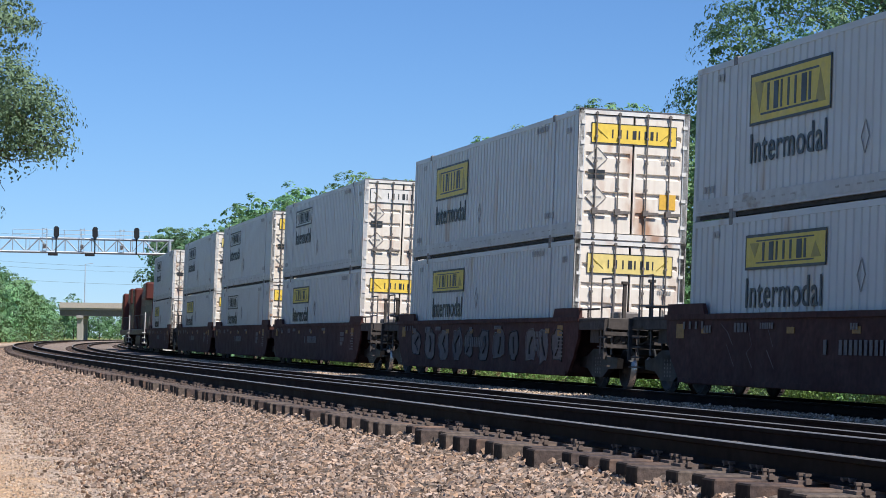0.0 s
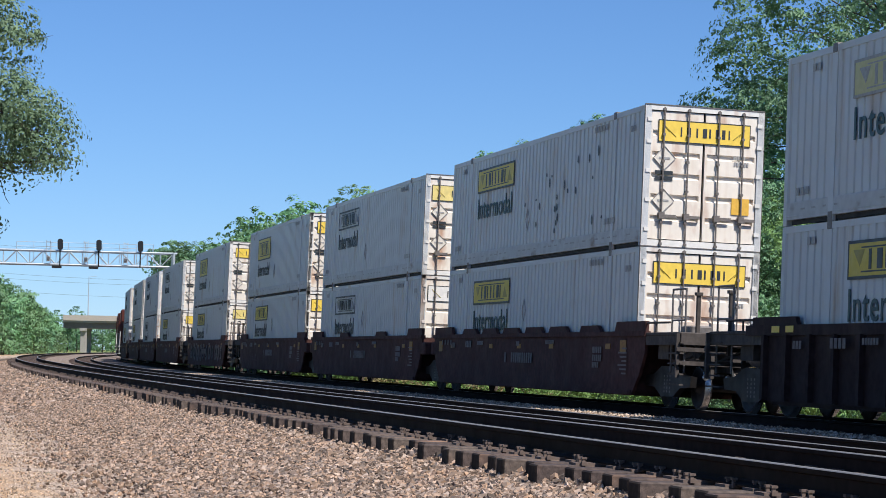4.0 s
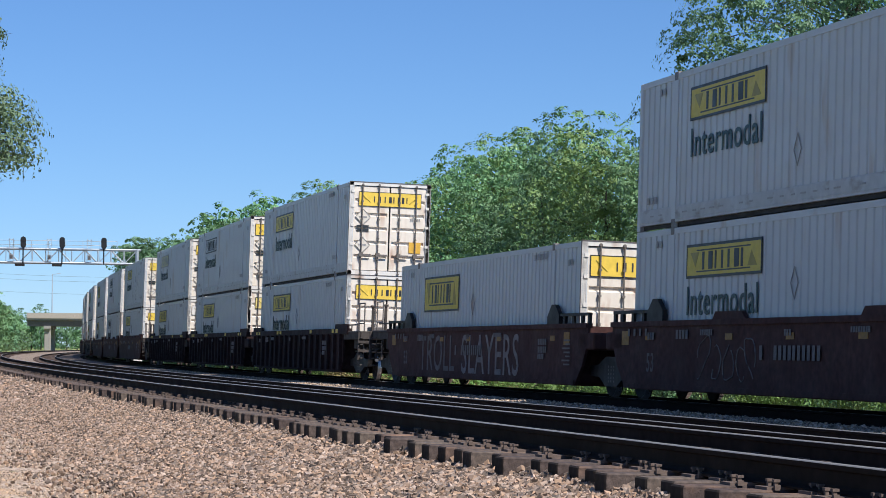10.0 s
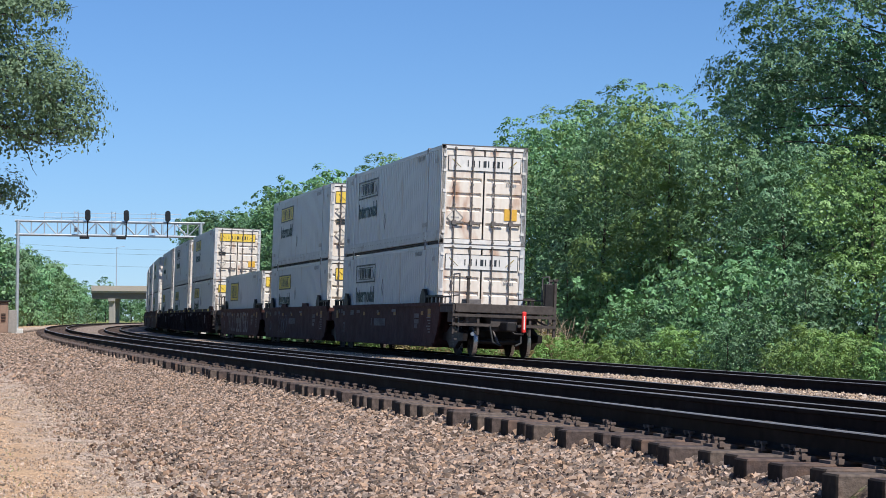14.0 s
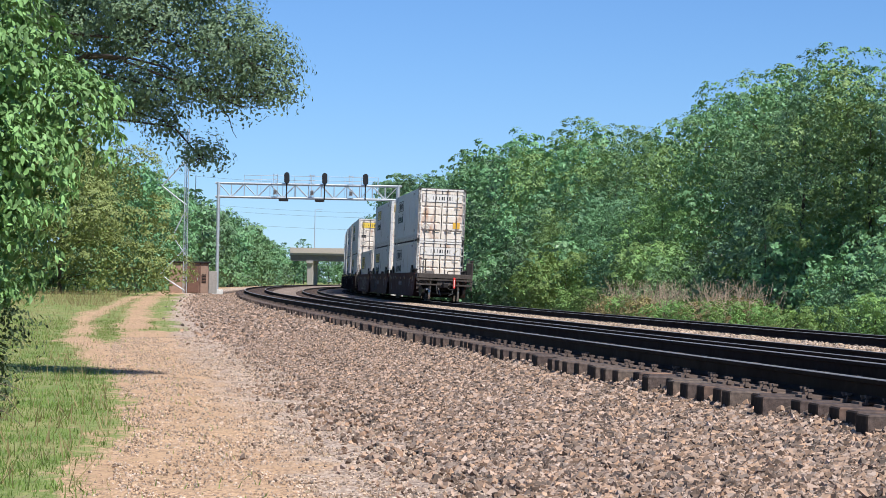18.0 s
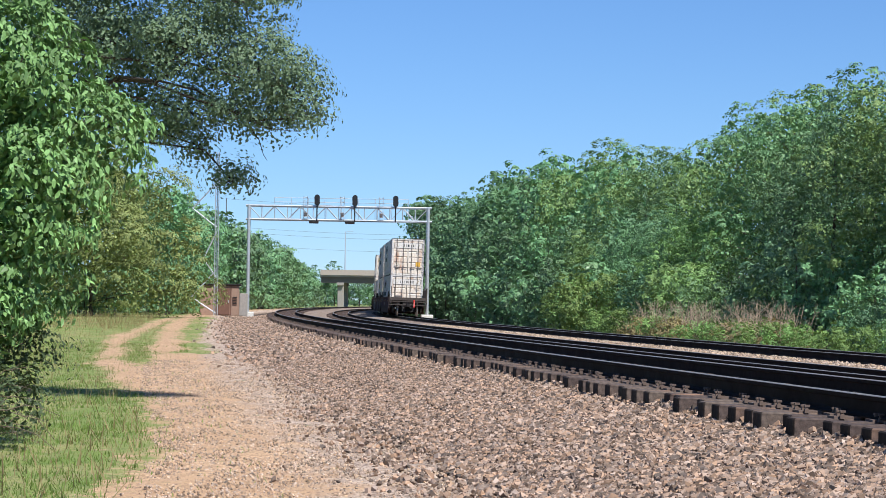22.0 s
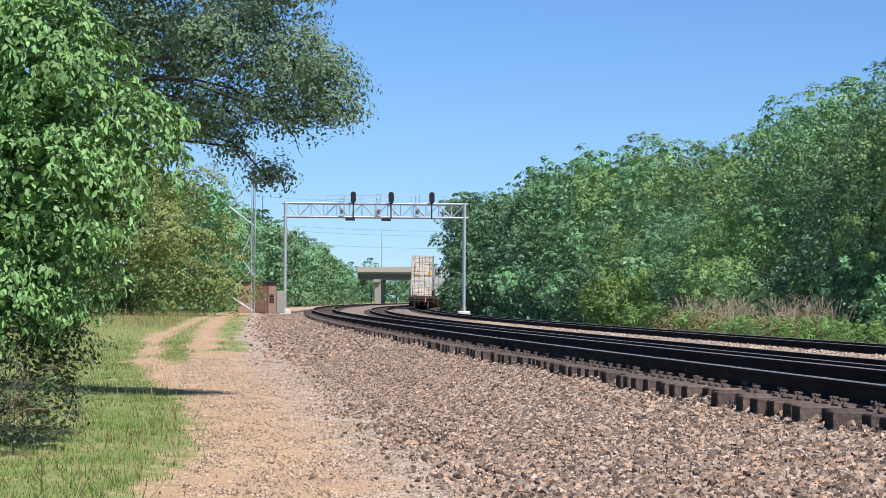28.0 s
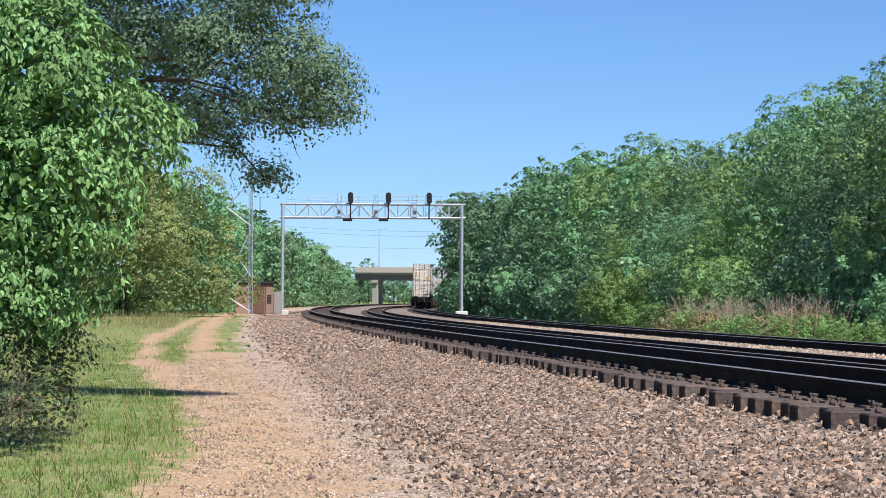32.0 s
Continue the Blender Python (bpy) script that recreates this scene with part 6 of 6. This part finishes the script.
    sh = Shape()
    for x, z, n, w in ((5.4, 1.16, 4, 0.11), (4.2, 1.22, 6, 0.07), (0.5, 1.2, 3, 0.07), (-5.6, 1.05, 5, 0.09), (-5.6, 0.88, 5, 0.09), (-5.6, 0.74, 4, 0.08), (6.9, 1.15, 3, 0.09), (-2.0, 1.24, 8, 0.06)):
        for i in range(n):
            sh.box(x - i * w * 1.45 - w, x - i * w * 1.45, 0, 0.006, z, z + w * 1.5)
    if not ribbed:
        # the car's number and owner as tall bars, loading tables as lines near the ends
        for x, n, w, z, h in ((0.9, 4, 0.12, 0.80, 0.24), (0.15, 6, 0.11, 0.80, 0.24), (1.5, 1, 0.12, 0.80, 0.24)):
            for i in range(n):
                sh.box(x - i * 0.19 - w, x - i * 0.19, 0, 0.006, z, z + h)
        for i in range(7):
            sh.box(-7.9, -7.9 + 0.30 + 0.12 * ((i * 7 + seed) % 3), 0, 0.006, 0.62 + i * 0.085, 0.655 + i * 0.085)
        for i in range(4):
            sh.box(7.9 - i * 0.32, 8.0 - i * 0.32, 0, 0.006, 1.22, 1.36)
        for x in (-7.6, 8.2):
            part("amber_plate", Shape().box(x - 0.2, x + 0.2, 0, 0.007, 1.05, 1.32), M["amber"], c, "amber reflecting plate", pose(0, 1.424, 0))
    part("car_lettering", sh, M["chalk"], c, "small pale lettering shown as bars", pose(0, 1.445 if not ribbed else 1.53, 0))["kind"] = "stuff"
    if graffiti == "words":
        for text, x, z, size, wide in (("TROLL", 5.2, 0.40, 1.30, 0.88), ("SLAYERS", 0.95, 0.36, 1.36, 0.93)):
            part("graffiti", word_mesh(text, size, M["spray_pale" if text[0] == "S" else "mark_graffiti"]), None, c, "pale spray-painted letters reading " + text,
                 Matrix.Translation((x, 1.426, z)) @ Euler((radians(90), 0, radians(180))).to_matrix().to_4x4() @ Matrix.Diagonal((wide, 1.0, 1.0, 1)))
    elif graffiti == "tag":
        # a sprayed outline of looping strokes
        for k, (x0, w, h) in enumerate(((4.35, 0.62, 0.80), (3.65, 0.42, 0.62), (3.15, 0.5, 0.72), (2.55, 0.36, 0.6), (2.2, 0.5, 0.78))):
            pts = []
            for j in range(15):
                a = j / 14
                pts.append((x0 - w * (0.5 - 0.5 * math.cos(a * 6.0 + k)), 0.0, 0.42 + h * (0.5 + 0.48 * math.sin(a * 4.6 + 1.3 * k) + 0.04 * math.sin(a * 19))))
            part("graffiti", Shape().path(pts, 0.014, n=4), M["chalk"], c, "thin white spray-painted loops", pose(0, 1.424, 0))
    if graffiti in ("tag", "words") or peaked:
        part("car_mark", word_mesh("53", 0.5, M["mark_graffiti"]), None, c, "pale painted 53",
             Matrix.Translation((7.0, 1.424, 0.55)) @ Euler((radians(90), 0, radians(180))).to_matrix().to_4x4() @ Matrix.Diagonal((0.8, 1.0, 1.0, 1)))
    if graffiti == "bubbles":
        # swollen sprayed letters that run into one another along the whole side
        x = 7.2
        while x > -7.0:
            w, hgt = rng.uniform(0.9, 1.35), rng.uniform(0.72, 0.92)
            ring = []
            for j in range(14):
                a = 6.2832 * j / 14
                k = rng.uniform(0.72, 1.0)
                ring.append((x - w / 2 + k * 0.5 * w * math.copysign(abs(math.cos(a)) ** 0.6, math.cos(a)), 0.86 + k * 0.5 * hgt * math.copysign(abs(math.sin(a)) ** 0.6, math.sin(a))))
            g = part("graffiti", Shape().prism(ring, 0.005, Matrix.Identity(4)), M["mark_graffiti" if rng.random() < 0.6 else "spray_grey"], c, "swollen pale spray-painted letter shape", pose(0, 1.421, 0))
            part("outline", Shape().path([(p[0], 0.006, p[1]) for p in ring + ring[:1]], 0.016, n=4), M["chalk" if rng.random() < 0.5 else "iron"], g)
            part("stroke", Shape().path([(x - w * rng.uniform(0.3, 0.7), 0.006, 0.86 + hgt * q) for q in (-0.25, 0.0, 0.25)], 0.03, n=4), M["iron"], g)
            x -= w + rng.uniform(0.05, 0.5)
    elif isinstance(graffiti, int) and graffiti:
        sh = Shape()
        x = 6.2
        for i in range(graffiti):
            w, hgt = rng.uniform(0.55, 0.85), rng.uniform(0.62, 0.8)
            pts = [(x, 0.55), (x - 0.1 * w, 0.55 + hgt), (x - 0.55 * w, 0.55 + hgt * rng.uniform(0.8, 1)), (x - 0.9 * w, 0.55 + hgt * 0.5), (x - 0.5 * w, 0.55 + hgt * rng.uniform(0.3, 0.5)), (x - w, 0.55)]
            for p, q in zip(pts[:-1], pts[1:]):
                sh.tube((p[0], 0, p[1]), (q[0], 0, q[1]), 0.028, n=4)
            x -= w + rng.uniform(0.18, 0.32)
        part("graffiti", sh, M["mark_graffiti"], c, "pale spray-painted graffiti strokes", pose(0, 1.40, 0))
    return c


M["end_grey"] = paint("end_grey", (0.075, 0.062, 0.055), 0.75, spread=0.35, fine=9, coarse=1.2, gloss=0.2)
M["spray_grey"] = paint("spray_grey", (0.085, 0.07, 0.07), 0.7, spread=0.35, fine=4, coarse=1.0)
M["spray_pale"] = paint("spray_pale", (0.21, 0.175, 0.165), 0.7, spread=0.35, fine=4, coarse=1.0)
M["chalk"] = paint("chalk", (0.17, 0.148, 0.14), 0.8, spread=0.3)
M["amber"] = paint("amber", (0.30, 0.15, 0.02), 0.6, spread=0.3)
M["mark_graffiti"] = paint("mark_graffiti", (0.125, 0.10, 0.094), 0.7, spread=0.35, fine=4, coarse=1.0)


def build_train():
    # car number: side sign and word colour of upper and lower box, door sign of upper and lower
    loads = {
        1: (("white", "mark_dark", "white"), ("yellow", "mark_dark", "white")),
        2: (("white", "mark_dark", "yellow"), ("yellow", "mark_dark", "yellow")),
        3: (("white", "mark_dark", "yellow"), ("white", "mark_dark", "yellow")),
        4: (("white", "mark_dark", "white"), ("yellow", "mark_dark", "yellow")),
        5: (("yellow", "mark_dark", "yellow"), ("yellow", "mark_dark", "yellow")),
        6: (("yellow", "mark_dark", "yellow"), ("yellow", "mark_dark", "yellow")),
        7: (("white", "mark_dark", "yellow"), ("white", "mark_dark", "white")),
        8: (("yellow", "mark_green", "yellow"), ("yellow", "mark_green", "yellow")),
        9: (("pale", "mark_green", "yellow"), ("yellow", "mark_green", "white")),
        10: (("white", "mark_green", "yellow"), ("yellow", "mark_green", "yellow")),
        11: (("yellow", "mark_green", "yellow"), ("yellow", "mark_green", "yellow")),
        12: (None, ("yellow", "", "yellow")),
        13: (("yellow", "mark_green", "yellow"), ("yellow", "mark_green", "yellow")),
        14: (("white", "mark_green", "white"), ("white", "mark_green", "white")),
    }
    near, coupled = 19.52, 23.60
    joints = {2, 5, 6, 9, 12}          # cars with a coupler ahead of them; the others share a truck
    mid = {14: BOX_L / 2}
    for i in range(13, 0, -1):
        mid[i] = mid[i + 1] + (coupled if i + 1 in joints else near)
    for i in range(1, 15):
        car = make_well(i in (9, 10, 11), i in joints or i == 1, i + 1 in joints or i == 14, {5: "bubbles", 6: 3, 12: "words", 13: "tag"}.get(i, 0), 100 + i, i >= 12)
        for x in (5.2, 3.2, 1.2, -0.8, -2.8, -5.2) if i == 8 else (3.0, -3.0) if i in (7, 13) else ():
            part("corner_guide", Shape().prism([(-0.8, 1.46), (0.8, 1.46), (0.62, 1.64), (-0.55, 1.64)], 0.08, Matrix.Identity(4)), M["well_brown"], car, m=pose(x, 1.32, 0))
        TRAIN.append((car, mid[i], 0.0))
        for level, load in enumerate((loads[i][1], loads[i][0])):
            if load is None:
                continue
            b = make_box(load[0], load[2], load[1], i * 2 + level, (i, level) in ((5, 1), (6, 1), (12, 0)))
            b["label"] = ("white corrugated container stacked on another" if level else "white corrugated container in a well car") + (", with rust-stained doors" if (i + level) % 2 else ", with yellow door sign" if load[2] == "yellow" else ", with pale plain doors")
            if (i, level) == (8, 1):
                rs = random.Random(88)
                for k in range(22):
                    x, z, h = BOX_L / 2 - 7.0 - rs.random() ** 0.8 * 6.5, rs.uniform(0.5, 2.1), rs.uniform(0.06, 0.24)
                    part("scuff_mark", Shape().prism([(x, z), (x + 0.05, z + 0.3 * h), (x + 0.03, z + h), (x - 0.03, z + 0.8 * h), (x - 0.04, z + 0.2 * h)], 0.005, Matrix.Identity(4)), M["mark_dark"], b, "dark scuffed dent", pose(0, BOX_W / 2 + 0.003, 0))
            TRAIN.append((b, mid[i], 0.345 + level * (BOX_H + 0.008)))
    # the lamp at the end of the train
    e = thing("end_lamp", "red end-of-train marker hung on the coupler", "lamp")
    part("body", Shape().box(-0.05, 0.05, -0.06, 0.06, 0.0, 0.60, bevel=0.025), M["red_lamp"], e, m=pose(0, -0.46, -0.26))
    part("reflector", Shape().box(-0.056, -0.05, -0.018, 0.018, 0.1, 0.48), M["door_frame"], e, "pale reflecting strip", pose(0, -0.46, -0.26))
    part("bracket", Shape().path([(0, 0, -0.12), (0, -0.2, -0.3), (0, -0.46, -0.3), (0, -0.46, -0.24)], 0.03, n=6), M["iron"], e)
    TRAIN.append((e, mid[14] - 11.35, 0.95))
    # engines
    ahead = mid[1] + 11.85
    for k in range(2):
        TRAIN.append((make_engine(k), ahead + 11.2, 0.0))
        ahead += 22.6


def make_engine(k):
    g = thing("locomotive", "orange and dark red diesel locomotive at the head of the train", "locomotive", group="locomotives of the train")
    part("frame", Shape().box(-10.8, 10.8, -1.5, 1.5, 1.1, 1.5, bevel=0.04), M["loco_dark"], g)
    part("hood", Shape().box(-9.6, 5.2, -1.0, 1.0, 1.5, 4.4, bevel=0.12), M["loco_orange"], g, "orange engine hood")
    part("stripe", Shape().box(-9.5, 5.1, -1.012, 1.012, 2.0, 3.2), M["loco_dark"], g, "dark lower hood side")
    part("radiator", Shape().box(-10.0, -6.5, -1.5, 1.5, 3.5, 4.7, bevel=0.1), M["loco_orange"], g)
    part("cab", Shape().box(5.2, 8.2, -1.5, 1.5, 1.5, 4.6, bevel=0.12), M["loco_orange"], g)
    part("window", Shape().box(5.6, 6.6, -1.515, 1.515, 3.2, 4.0), M["black"], g)
    part("nose", Shape().box(8.2, 10.2, -1.0, 1.0, 1.5, 3.4, bevel=0.12), M["loco_orange"], g)
    part("fuel_tank", Shape().box(-3.2, 3.2, -1.4, 1.4, 0.3, 1.1, bevel=0.15), M["loco_dark"], g)
    for y in (1.45, -1.45):
        rl = Shape()
        rl.tube((-10.6, y, 2.5), (5.0, y, 2.5), 0.025, n=5)
        for i in range(9):
            rl.tube((-10.6 + i * 1.95, y, 1.5), (-10.6 + i * 1.95, y, 2.5), 0.025, n=5)
        part("hand_rail", rl, M["grey_metal"], g)
    for y in (1.5, -1.5):
        st = Shape()
        st.tube((-10.75, y, 0.5), (-10.75, y, 2.6), 0.03, n=5).tube((-10.2, y, 1.5), (-10.75, y, 2.6), 0.03, n=5)
        for z in (0.5, 0.85, 1.2):
            st.box(-10.9, -10.4, y - 0.15, y + 0.15, z, z + 0.04)
        part("steps", st, M["door_frame"], g, "white end steps and rails")
    truck_parts(g, -7.0)
    truck_parts(g, 7.0)
    return g


build_train()


def train_at(t):
    """How far the rear end of the last container has come, in metres."""
    return -138.2 + 14.61 * min(t, 18.0) + 14.2 * max(0.0, t - 18.0)


def motions():
    for ob, ahead, up in TRAIN:
        rows = []
        for k in range(33):
            s = train_at(k) + ahead
            a, b = on_line(s - 7.0, 0), on_line(s + 7.0, 0)
            d = b - a
            p = (a + b) / 2
            rows.append((float(k), pose(p.x, p.y, TRACKS[2][1], 0, 0, math.degrees(math.atan2(d.y, d.x))) @ pose(0, 0, 0, 1.5, 0, 0) @ pose(0, 0, up)))
        walk(ob, rows)


motions()
